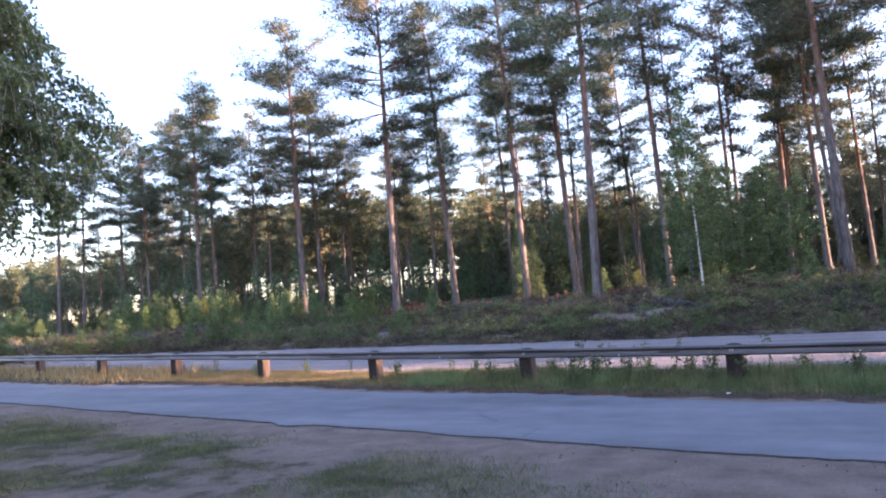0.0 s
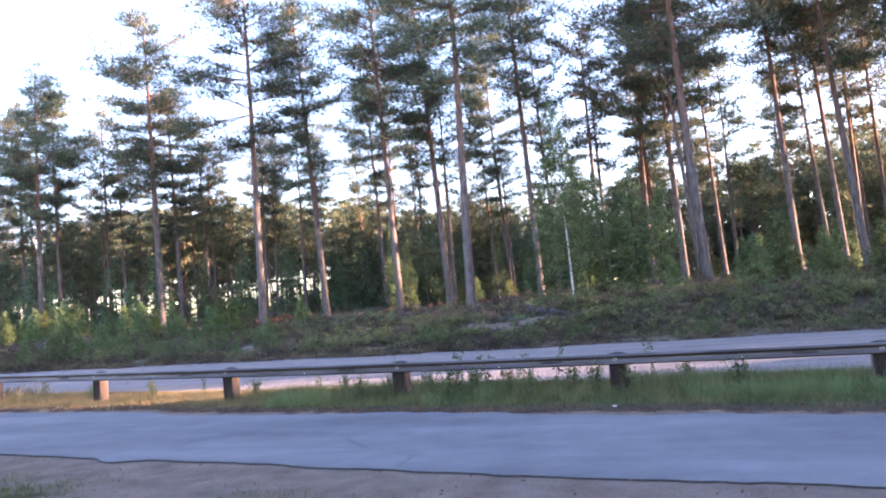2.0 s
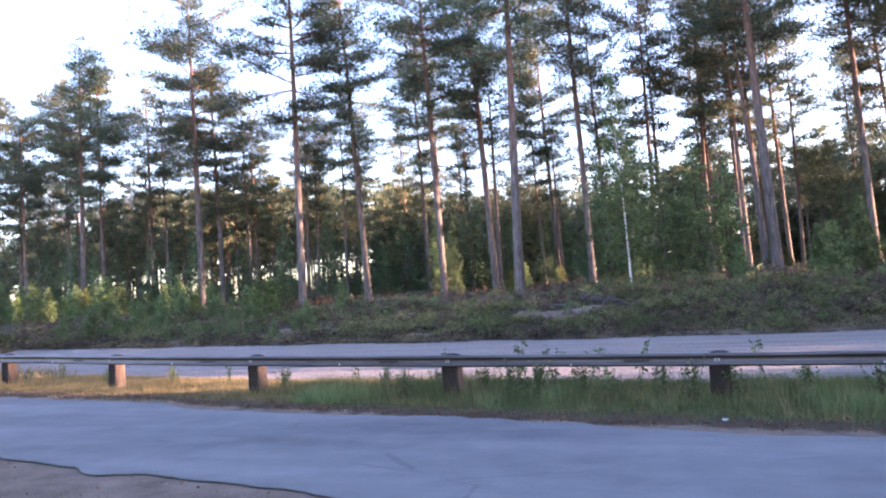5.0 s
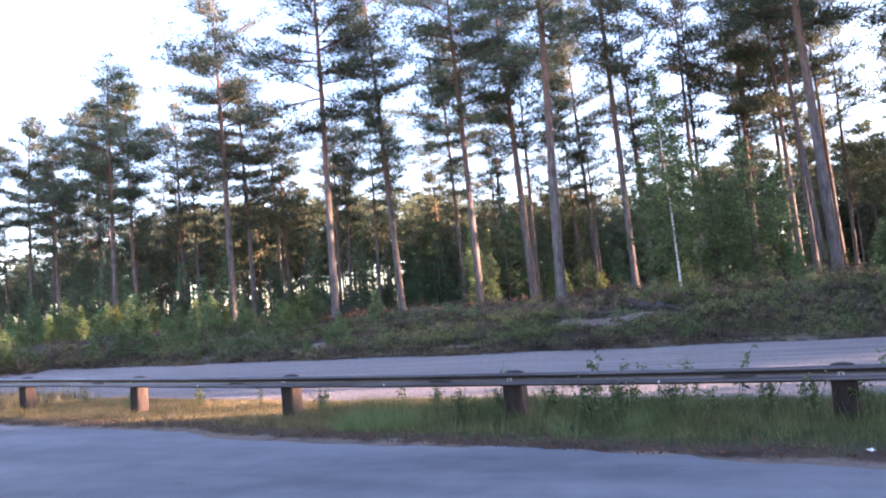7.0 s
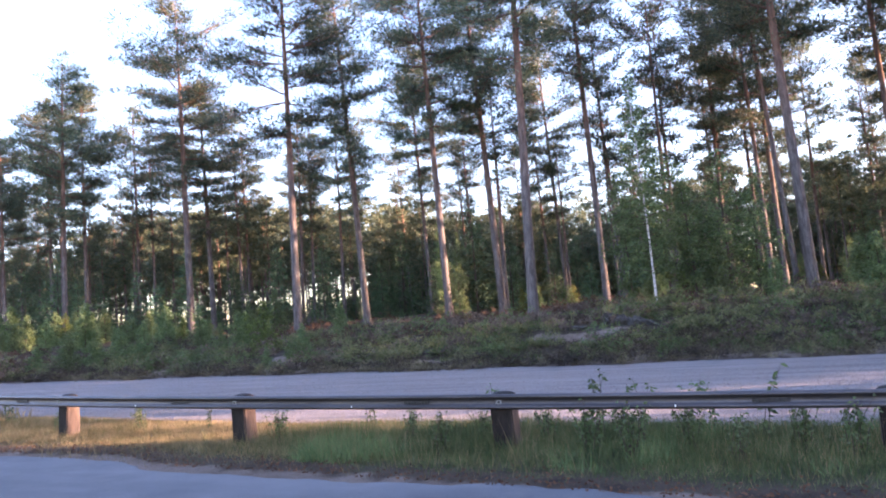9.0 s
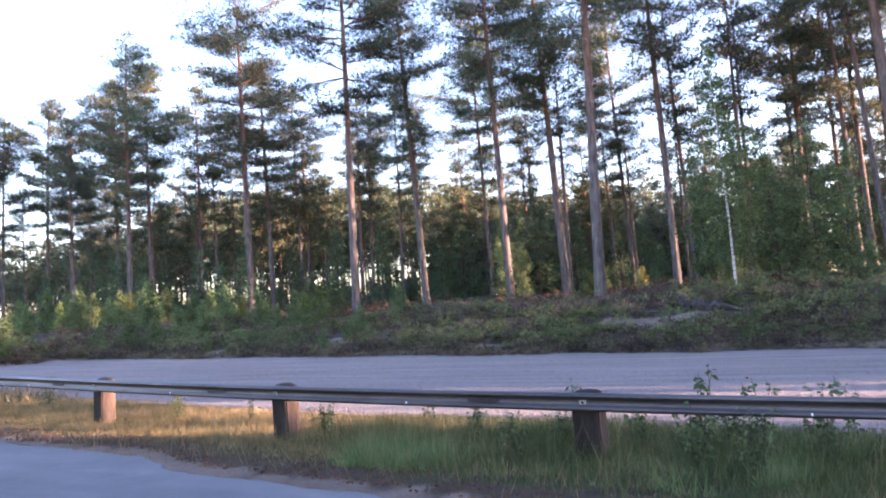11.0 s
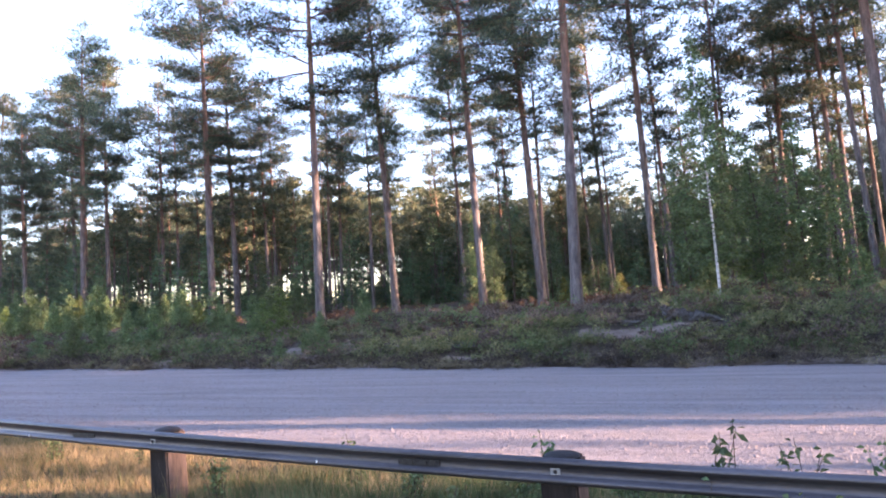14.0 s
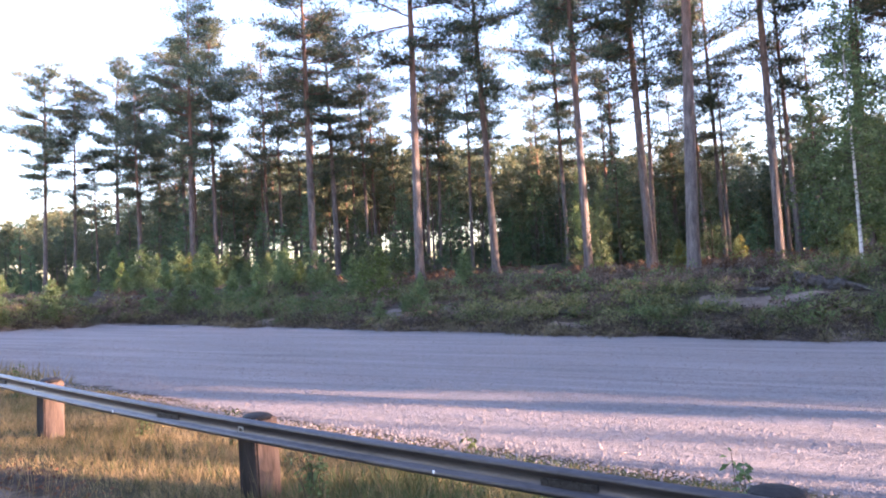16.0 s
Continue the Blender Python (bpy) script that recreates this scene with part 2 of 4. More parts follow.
# near-black, for the shadow line under the crumbled road edge
EDGE_SHADE = plain_material("shaded_road_edge", (0.014, 0.014, 0.015), (0.057, 0.055, 0.053), 14, 0.9, 0.2, 0.0, 0.8, 0.01)
TWIG = plain_material("twig_bark", (0.05, 0.038, 0.03), (0.12, 0.095, 0.075), 12, 0.9)


# ---- the lie of the land ----
def smooth(a, b, v):
    t = np.clip((np.asarray(v, float) - a) / (b - a), 0, 1)
    return t * t * (3 - 2 * t)


def rail_y(x):
    u = np.clip(np.asarray(x, float), -12, 60) + 2
    v = np.minimum(np.asarray(x, float) + 12, 0)
    return 13.2 - 0.163 * u + 0.0075 * np.minimum(u, 12) ** 2 - 0.225 * v


def road_near(x):
    x = np.asarray(x, float)
    return 7.27 - 0.235 * x + 0.001 * np.clip(x, -40, 40) ** 2


def road_far(x):
    x = np.asarray(x, float)
    u = np.clip(x, -14, 30)
    return np.maximum(11.25 - 0.26 * u - 0.004 * u * u - 0.3 * smooth(-7.2, -5.8, x) * (1 - smooth(-1, 4, x)) + 0.22 * np.exp(-((x + 7.9) / 0.9) ** 2), road_near(x) + 3.0)


def gravel_far(x):
    x = np.asarray(x, float)
    return 31.6 + 0.13 * np.clip(-x - 4, 0, 26) + 0.05 * np.clip(x - 5, 0, 30) - 3.0 * np.clip(-30 - x, 0, 4) + 0.3 * np.sin(x * 0.9) + 0.15 * np.sin(x * 2.3 + 1)


LATTICE = np.random.RandomState(17).uniform(0, 1, (256, 256))


def patchy(x, y, k=1.0):
    """Smooth irregular patches between 0 and 1, a metre or two across at k = 1."""
    out = 0.0
    for scale, share in ((0.45, 0.6), (1.1, 0.4)):
        u, v = np.asarray(x, float) * scale * k + 37.0, np.asarray(y, float) * scale * k + 91.0
        i, j = np.floor(u).astype(int), np.floor(v).astype(int)
        fu, fv = u - i, v - j
        fu, fv = fu * fu * (3 - 2 * fu), fv * fv * (3 - 2 * fv)
        p = lambda a, b: LATTICE[a % 256, b % 256]
        out = out + share * ((p(i, j) * (1 - fu) + p(i + 1, j) * fu) * (1 - fv) + (p(i, j + 1) * (1 - fu) + p(i + 1, j + 1) * fu) * fv)
    return out


def height(x, y):
    x, y = np.asarray(x, float), np.asarray(y, float)
    z = -0.027 * (np.clip(x, -40, 20) + 2) - 0.013 * np.clip(y - 14, 0, 20)
    d = y - np.maximum(gravel_far(x), 24.0)
    h = np.clip(1.75 + 0.06 * (x + 8), 1.0, 2.25)
    z = z + h * (0.62 * smooth(-0.1, 5.0, d) + 0.38 * smooth(4, 14, d)) + 0.10 * smooth(0.0, 0.5, d)
    wild = smooth(0.3, 3, d) * (1 - smooth(60, 90, y))
    z = z + wild * (0.16 * np.sin(x * 0.8 + 0.5 * y) * np.sin(y * 0.7 - 0.3 * x) + 0.08 * np.sin(x * 2.1 - y) * np.sin(y * 1.7 + 0.8))
    yard = smooth(1.5, 4, y - rail_y(x)) * (1 - smooth(-1, 0, d))
    z = z + yard * 0.02 * np.sin((y + 0.14 * x) * 3.3)
    verge = smooth(0, 0.6, y - road_far(x)) * (1 - smooth(1.5, 3.5, y - rail_y(x)))
    z = z + 0.6 * smooth(38, 48, y) * smooth(-44, -36, x) * (1 - smooth(-16, -9, x)) + 0.7 * smooth(50, 66, y)
    z = z + 0.4 * smooth(8, 16, x) * smooth(40, 48, y) + 0.2 * smooth(-2.5, 0.5, x) * np.exp(-((y - 37.3) / 2.0) ** 2)
    ruts = patchy(x * 0.12, y + 0.14 * x, 3.2) - 0.5
    lumps = patchy(x * 0.55, y, 5.0) - 0.5
    return z + verge * 0.05 + yard * (0.045 * ruts + 0.02 * lumps)


def bare_sand(x, y):
    """Open sandy patches on the slope of the bank."""
    d = np.asarray(y, float) - gravel_far(x)
    slip = np.exp(-(((np.asarray(x, float) + 2.5) / 1.9) ** 2 + ((np.asarray(y, float) - 34.6) / 0.42) ** 2) ** 2)
    spots = smooth(0.585, 0.64, patchy(np.asarray(x, float) * 0.4 + 5, y, 1.8)) * smooth(0.5, 1.2, d) * (1 - smooth(2.8, 4.5, d)) * (1 - smooth(-4.5, -2.5, x))
    return np.maximum(slip, spots)


def ground_z(x, y):
    return float(height(x, y))


def spaced(stops):
    out = []
    for a, b, step in stops:
        out.append(np.arange(a, b, step))
    return np.concatenate(out)


def mesh_of(name, verts, faces):
    me = bpy.data.meshes.new(name)
    verts, faces = np.asarray(verts, np.float32), np.asarray(faces, np.int32)
    me.vertices.add(len(verts))
    me.vertices.foreach_set("co", verts.ravel())
    k = faces.shape[1]
    me.loops.add(faces.size)
    me.loops.foreach_set("vertex_index", faces.ravel())
    me.polygons.add(len(faces))
    me.polygons.foreach_set("loop_start", np.arange(0, faces.size, k, dtype=np.int32))
    me.update(calc_edges=True)
    return me


def smooth_shade(me):
    me.polygons.foreach_set("use_smooth", np.ones(len(me.polygons), bool))
    return me


def part(name, shape, material, parent=None, label=""):
    """Links a bmesh or mesh as one object under a thing or a part."""
    if isinstance(shape, bmesh.types.BMesh):
        me = bpy.data.meshes.new(name)
        shape.to_mesh(me)
        shape.free()
    else:
        me = shape
    if not me.materials:
        me.materials.append(material)
    ob = new(name, me)
    if parent is not None:
        ob.parent = parent
    return tagged(ob, label)


def sheet_faces(nx, ny):
    i, j = np.meshgrid(np.arange(nx - 1), np.arange(ny - 1), indexing="ij")
    a = (i * ny + j).ravel()
    return np.stack([a, a + ny, a + ny + 1, a + 1], 1)


def build_ground():
    xs = spaced([(-900, -200, 70), (-200, -60, 8), (-60, -30, 1.0), (-30, 12, 0.16), (12, 20, 0.3), (20, 60, 1.2), (60, 200, 9), (200, 901, 70)])
    ys = spaced([(-700, -60, 60), (-60, -6, 3), (-6, 12, 0.25), (12, 27, 0.09), (27, 50, 0.35), (50, 90, 2), (90, 300, 15), (300, 1801, 100)])
    X, Y = np.meshgrid(xs, ys, indexing="ij")
    Z = height(X, Y)
    me = smooth_shade(mesh_of("ground", np.stack([X, Y, Z], -1).reshape(-1, 3), sheet_faces(len(xs), len(ys))))
    beyond = Y - rail_y(X)
    d = Y - gravel_far(X)
    gravel = smooth(2.0, 3.6, beyond) * (1 - smooth(-0.5, 0.3, d))
    sand = 1.0 * bare_sand(X, Y)
    dirt = (1 - smooth(-0.3, 0.8, Y - road_far(X))) + sand + 0.62 * np.exp(-((d - 0.35) / 0.8) ** 2) * (0.5 + patchy(X, Y, 1.4))
    edge = 5.9 - 0.27 * X
    turf = (0.15 + 0.95 * patchy(X, Y, 1.6)) * (1 - smooth(-0.9, 0.5, Y - edge)) * (1 - smooth(-4, 3, X)) + smooth(0.3, 0.9, Y - road_far(X)) * (1 - smooth(2.0, 3.4, beyond))
    for key, v in (("gravel", gravel), ("dirt", dirt), ("turf", turf)):
        me.attributes.new(key, "FLOAT", "POINT").data.foreach_set("value", np.clip(v, 0, 1).astype(np.float32).ravel())
    tagged(part("ground", me, GROUND), "sandy forest ground with patchy turf, dirt and pale gravel", "ground", kind="structure")


def build_road():
    """Worn asphalt strip with a crumbled near edge, a few centimetres thick."""
    rng = np.random.RandomState(4)
    xs = np.concatenate([np.arange(-120, -25, 2.5), np.arange(-25, 15, 0.12), np.arange(15, 120, 2.5)])
    n = len(xs)
    jag = np.convolve(rng.randn(n + 8), np.ones(5) / 5, "valid")[:n] * 0.05 + np.convolve(rng.randn(n + 40), np.ones(37) / 37, "valid")[:n] * 0.25
    bite = -0.22 * np.exp(-((xs + 4.4) / 0.35) ** 2)
    near = road_near(xs) + jag + bite
    jag2 = np.convolve(rng.randn(n + 24), np.ones(21) / 21, "valid")[:n] * 0.35 + np.convolve(rng.randn(n + 8), np.ones(5) / 5, "valid")[:n] * 0.06
    far = road_far(xs) + jag2
    ts = np.concatenate([[0, 0.012], np.linspace(0.03, 0.97, 9), [0.99, 1.0]])
    rows = []
    for k, t in enumerate(ts):
        y = near + (far - near) * t
        z = height(xs, y) + 0.03 - 0.010 * (k in (0, len(ts) - 1))
        rows.append(np.stack([xs, y, z], 1))
    for end, y in ((0, near), (1, far)):
        r = np.stack([xs, y + (0.015 if end == 0 else -0.015), height(xs, y) - 0.06], 1)
        rows.insert(0, r) if end == 0 else rows.append(r)
    V = np.stack(rows, 1)
    me = smooth_shade(mesh_of("road", V.reshape(-1, 3), sheet_faces(n, V.shape[1])))
    me.materials.append(ASPHALT)
    # the shadow below the near edge is put into the skirt's colour
    me.materials.append(EDGE_SHADE)
    side = np.zeros((n - 1, V.shape[1] - 1), np.int32)
    side[:, :1] = 1
    me.polygons.foreach_set("material_index", side.ravel())
    tagged(part("road", me, ASPHALT), "worn grey asphalt road with a crumbled edge", "road", kind="structure")


build_ground()
build_road()


# ---- shared shapes for plants ----
def unit(v):
    return v / np.maximum(np.linalg.norm(v, axis=-1, keepdims=True), 1e-6)


def blades(base, direction, length, width, rng, bend=0.0):
    """Pointed leaves: a kite of two triangles from each base point."""
    n = len(base)
    d = unit(direction)
    side = unit(np.cross(d, rng.randn(n, 3)))
    L, W = np.broadcast_to(length, (n,))[:, None], np.broadcast_to(width, (n,))[:, None]
    drop = np.zeros((n, 3))
    drop[:, 2] = -bend
    mid = base + d * L * 0.45
    tip = base + d * L + drop * L
    v = np.stack([base, mid + side * W * 0.5, tip, mid - side * W * 0.5], 1)
    return v.reshape(-1, 3), np.arange(4 * n, dtype=np.int32).reshape(-1, 4)


def spikes(base, direction, length, width, rng):
    """Slim single triangles, for needles and grass."""
    n = len(base)
    d = unit(direction)
    side = unit(np.cross(d, rng.randn(n, 3)))
    L, W = np.broadcast_to(length, (n,))[:, None], np.broadcast_to(width, (n,))[:, None]
    v = np.stack([base + side * W * 0.5, base + d * L, base - side * W * 0.5], 1)
    return v.reshape(-1, 3), np.arange(3 * n, dtype=np.int32).reshape(-1, 3)


def tube(points, radii, sides):
    P, R = np.asarray(points, float), np.asarray(radii, float)
    d = unit(np.gradient(P, axis=0))
    ref = np.where(np.abs(d[:, 2:3]) > 0.9, np.array([[1.0, 0, 0]]), np.array([[0, 0, 1.0]]))
    a = unit(np.cross(d, ref))
    b = np.cross(d, a)
    ang = np.linspace(0, 2 * math.pi, sides, endpoint=False)
    V = P[:, None] + R[:, None, None] * (a[:, None] * np.cos(ang)[None, :, None] + b[:, None] * np.sin(ang)[None, :, None])
    i, j = np.meshgrid(np.arange(len(P) - 1), np.arange(sides), indexing="ij")
    k = (j + 1) % sides
    F = np.stack([i * sides + j, i * sides + k, (i + 1) * sides + k, (i + 1) * sides + j], -1).reshape(-1, 4)
    return V.reshape(-1, 3), F


def join(pieces):
    V, F, o = [], [], 0
    for v, f in pieces:
        V.append(v), F.append(f + o)
        o += len(v)
    return np.concatenate(V), np.concatenate(F)


def pine_shapes(seed, h, crown_from, reach, boughs, clumps, needles, length, width, radius, sides=9, limbs=True):
    """Stem with limbs, and the needles, of a Scots pine of height h that stands at the origin."""
    rng = np.random.RandomState(seed)
    zs = np.concatenate([[-0.3, 0, 0.25, 0.7, 1.5], np.linspace(2.8, h * 0.985, 13)])
    sway = rng.uniform(-0.4, 0.4, 4)
    lobes = rng.uniform(0, 6.28, 2)

    def axis(z):
        u = z / h
        return np.stack([0.22 * sway[0] * np.sin(3 * u + sway[1]) * u * 2, 0.22 * sway[2] * np.sin(4 * u + sway[3]) * u * 2, z], -1)

    u = np.clip(zs / h, 0, 1)
    rad = radius * (1 - u) ** 0.75 * (1 + 0.5 * np.exp(-np.maximum(zs, 0) / 0.35)) + 0.02
    stem = [tube(axis(zs), rad, sides)]
    centres, ways = [], []
    for i in range(boughs):
        s = (i + rng.uniform(0, 1)) / boughs
        z = h * (crown_from + (1 - crown_from) * s ** 0.85 * 0.97)
        L = reach * (0.35 + 0.9 * min(1, 3.2 * s)) * (1 - s) ** 0.55 * rng.uniform(0.55, 1.25) + 0.25
        az = rng.uniform(0, 2 * math.pi)
        lift = -0.12 + 0.65 * s + rng.uniform(-0.15, 0.2)
        L *= 0.62 + 0.6 * (0.5 + 0.5 * math.sin(2 * az + lobes[0] + 7 * s)) + 0.25 * math.sin(az + lobes[1] + 11 * s)
        w = np.array([math.cos(az), math.sin(az), 0])
        t = np.linspace(0, 1, 5)[:, None]
        p = axis(np.array([z]))[0] + w * L * t + np.array([0, 0, 1]) * (lift * L * t + 0.12 * L * t * t * np.sign(lift + 0.05))
        if limbs:
            stem.append(tube(p, np.linspace(0.05 * (1 - 0.6 * s), 0.012, 5) * radius / 0.2, 4))
        k = max(2, int(clumps * min(1.4, L / reach)))
        at = rng.uniform(0.25, 1.05, k)
        across = np.array([-w[1], w[0], 0]) * (rng.randn(k) * 0.3 * L * at)[:, None]
        c = p[0] + (p[-1] - p[0]) * at[:, None] + across + rng.randn(k, 3) * np.array([0.10, 0.10, 0.10])
        if limbs:
            for a, q in zip(at, c):
                root = p[0] + (p[-1] - p[0]) * max(0.08, a - 0.3)
                stem.append(tube(np.stack([root, q]), np.array([0.016, 0.006]) * radius / 0.2, 3))
        centres.append(c), ways.append(np.repeat(w[None], k, 0))
    for z in rng.uniform(0.2, crown_from, 9 if limbs else 0) * h:      # dead stubs under the crown
        az = rng.uniform(0, 2 * math.pi)
        w = np.array([math.cos(az), math.sin(az), rng.uniform(-0.3, 0.1)])
        p0 = axis(np.array([z]))[0]
        stem.append(tube(np.stack([p0, p0 + w * rng.uniform(0.3, 1.1)]), np.array([0.022, 0.008]), 4))
    C, Wy = np.concatenate(centres), np.concatenate(ways)
    size = rng.uniform(0.65, 1.25, len(C))
    n = needles
    off = rng.randn(len(C), n, 3) * np.array([0.33, 0.33, 0.12]) * size[:, None, None]
    base = (C[:, None] + off).reshape(-1, 3)
    way = (unit(off) * 0.8 + 0.35 * Wy[:, None] + np.array([0, 0, 0.45]) + rng.randn(len(C), n, 3) * 0.45).reshape(-1, 3)
    leaf = spikes(base, way, length * rng.uniform(0.7, 1.3, len(base)), width, rng)
    return join(stem), leaf


def broadleaf_shapes(seed, h, reach, from_frac, twigs, leaves, leaf, stem_r, droop=0.3, sides=6, slim=1.0):
    """A slender birch-like stem with many twigs and small flat leaves."""
    rng = np.random.RandomState(seed)
    zs = np.linspace(-0.15, h, 9)
    bend = rng.uniform(-0.05, 0.05, 2) * h

    def axis(z):
        q = (z / h) ** 2
        return np.stack([bend[0] * q, bend[1] * q, z], -1)

    stem = [tube(axis(zs), stem_r * (1 - np.clip(zs / h, 0, 1)) ** 0.8 + 0.008, sides)]
    B, D = [], []
    for i in range(twigs):
        s = (i + rng.uniform(0, 1)) / twigs
        z = h * (from_frac + (1 - from_frac) * s)
        L = reach * (0.45 + 0.8 * min(1, 2.5 * s)) * (1.05 - s) ** slim * rng.uniform(0.5, 1.2) + 0.1
        az = rng.uniform(0, 2 * math.pi)
        w = np.array([math.cos(az), math.sin(az), 0])
        t = np.linspace(0, 1, 5)
        p = axis(np.array([z]))[0] + w * L * t[:, None]
        p[:, 2] += 0.55 * L * t - droop * L * 1.6 * t * t
        stem.append(tube(p, np.linspace(0.35 * stem_r * (1.1 - s), 0.004, 5), 3))
        k = max(4, int(leaves * L / reach))
        at = rng.uniform(0.2, 1.05, k)
        b = np.stack([np.interp(at, t, p[:, j]) for j in range(3)], 1) + rng.randn(k, 3) * np.array([0.10, 0.10, 0.09]) * (0.6 + 0.5 * L)
        b[:, 2] -= rng.exponential(droop * 0.35 * L, k)
        B.append(b), D.append(rng.randn(k, 3) + np.array([0, 0, -0.4]))
    B, D = np.concatenate(B), np.concatenate(D)
    lf = blades(B, D, leaf * rng.uniform(0.7, 1.3, len(B)), leaf * 0.75, rng)
    return join(stem), lf


def spruce_shapes(seed, h, reach, whorls, sprays, length, width, stem_r):
    rng = np.random.RandomState(seed)
    zs = np.linspace(-0.15, h, 8)
    stem = [tube(np.stack([zs * 0, zs * 0, zs], 1), stem_r * (1 - np.clip(zs / h, 0, 1)) + 0.01, 6)]
    B, D = [], []
    for i in range(whorls):
        s = (i + rng.uniform(0, 0.8)) / whorls
        z = h * (0.05 + 0.93 * s)
        for k in range(6):
            L = reach * (1 - s) ** 0.85 * rng.uniform(0.65, 1.15) + 0.08
            az = rng.uniform(0, 2 * math.pi)
            w = np.array([math.cos(az), math.sin(az), 0.15 - 0.3 * (1 - s)])
            n = max(4, int(sprays * L / reach))
            at = rng.uniform(0.1, 1, n)
            B.append(np.array([0, 0, z]) + w * L * at[:, None] + rng.randn(n, 3) * 0.07 * (1 + L))
            D.append(w[None] + rng.randn(n, 3) * 0.55)
    B, D = np.concatenate(B), np.concatenate(D)
    return join(stem), spikes(B, D, length * rng.uniform(0.7, 1.3, len(B)), width, rng)


def tree_thing(name, stem, leaf, bark, foliage, label, category, group):
    """An Empty at the foot with a trunk and a crown."""
    ob = new(name)
    part("trunk", smooth_shade(mesh_of(name + "_trunk", *stem)), bark, ob)
    part("crown", mesh_of(name + "_crown", *leaf), foliage, ob)
    return tagged(ob, label, category, group)


def stand_upright(x, y, scale, turn, lean=0.0, lean_y=0.0, sink=0.05):
    return pose(x, y, ground_z(x, y) - sink) @ pose(0, 0, 0, math.degrees(-lean_y), math.degrees(lean), 0) @ pose(0, 0, 0, 0, 0, turn) @ Matrix.Scale(scale, 4)


# ---- the pines at the wood's edge ----
PINE_KINDS = []
for seed, crown_from, reach, boughs, radius in ((11, 0.44, 3.9, 44, 0.235), (12, 0.38, 3.7, 48, 0.22), (13, 0.46, 4.2, 42, 0.25), (14, 0.42, 3.5, 46, 0.20), (15, 0.5, 3.8, 40, 0.23), (16, 0.36, 3.4, 50, 0.19)):
    shapes = pine_shapes(seed, 23.0, crown_from, reach, boughs, 15, 46, 0.27, 0.066, radius)
    PINE_KINDS.append((mesh_of("pine_trunk", *shapes[0]), mesh_of("pine_crown", *shapes[1])))
    smooth_shade(PINE_KINDS[-1][0])


BACK_KINDS = []
for seed, crown_from, reach, boughs, radius in ((21, 0.42, 3.0, 34, 0.2), (22, 0.36, 2.8, 36, 0.18), (23, 0.48, 3.2, 32, 0.2)):
    shapes = pine_shapes(seed, 23.0, crown_from, reach, boughs, 10, 22, 0.38, 0.10, radius, 7)
    BACK_KINDS.append((smooth_shade(mesh_of("pine_trunk", *shapes[0])), mesh_of("pine_crown", *shapes[1])))


def pine(kind, x, y, h, lean=0.0, lean_y=0.0, turn=0.0, slim=1.0, thick=1.0, label="tall pine with bare trunk and high open crown", kinds=PINE_KINDS):
    ob = new("pine_tree")
    trunk = part("trunk", kinds[kind][0], PINE_BARK, ob)
    trunk.scale = (thick, thick, 1)
    part("crown", kinds[kind][1], NEEDLES, ob)
    m = stand_upright(x, y, 1.0, turn, lean, lean_y)
    ob.matrix_world = m @ Matrix.Diagonal((slim * h / 23, slim * h / 23, h / 23, 1))
    return tagged(ob, label, "tree", "pines of the wood")


SUNLIT = "tall slim pine with sunlit lower trunk"
INNER = "pine with reddish upper stem inside the wood"
pine(3, -64.4, 55.0, 22.0, 0.03, 0, 20)
pine(5, -64.2, 58.0, 21.5, 0.035, 0, 80, 0.9)
pine(3, -60.7, 60.0, 23.0, 0.03, 0, 140, 0.95)
pine(5, -59.9, 62.0, 20.0, 0.026, 0, 200, 0.9)
pine(1, -51.0, 54.0, 19.0, -0.012, 0, 30, 0.9)
pine(5, -51.8, 60.0, 23.5, -0.02, 0, 260, 0.9)
pine(1, -42.9, 51.5, 23.1, 0.02, 0, 70, label=SUNLIT)
pine(5, -45.35, 56.8, 23.2, -0.005, 0, 160)
pine(0, -33.35, 53.8, 26.5, -0.013, 0, 250, label=SUNLIT)
pine(5, -34.4, 58.5, 21.5, -0.02, 0, 310, 1.2)
pine(2, -20.2, 45.0, 25.5, 0.006, 0, 15, 1.05, 0.85)
pine(1, -19.4, 54.5, 26.5, -0.04, 0, 120, 0.95)
pine(5, -16.3, 61.0, 23.5, -0.02, 0, 75, 0.9, 0.9, SUNLIT)
pine(0, -12.0, 49.7, 27.0, -0.024, 0, 200, 0.95, 0.85, SUNLIT)
pine(3, -9.25, 53.7, 27.0, -0.037, 0, 330, 0.95, 1.15)
pine(4, -5.45, 41.0, 25.5, 0.021, 0, 60, 1.1, 0.92)
pine(3, -6.05, 66.0, 26.0, -0.027, 0, 45, 0.85, 0.9, SUNLIT)
pine(4, -2.3, 52.0, 27.0, -0.010, 0, 190, 1.0, 0.85)
pine(2, 7.5, 41.8, 26.0, -0.016, 0, 130, 1.1, 0.82, "thick grey-barked pine at the edge of the wood")
pine(4, 7.85, 47.0, 25.0, -0.045, 0, 210, 0.95, 0.62, SUNLIT)
pine(1, 7.7, 53.4, 24.5, -0.012, 0, 20, 1.0, 0.72)
pine(4, 14.2, 50.0, 26.0, -0.018, 0, 55, 1.05, 0.72, SUNLIT)
pine(5, 17.8, 56.0, 24.0, -0.05, 0, 145, 1.05, 0.7)
pine(4, 17.55, 52.0, 25.0, -0.024, 0, 265, 1.05, 0.68, SUNLIT)
pine(2, 17.15, 47.0, 25.5, -0.045, 0, 85, 1.05, 0.75)
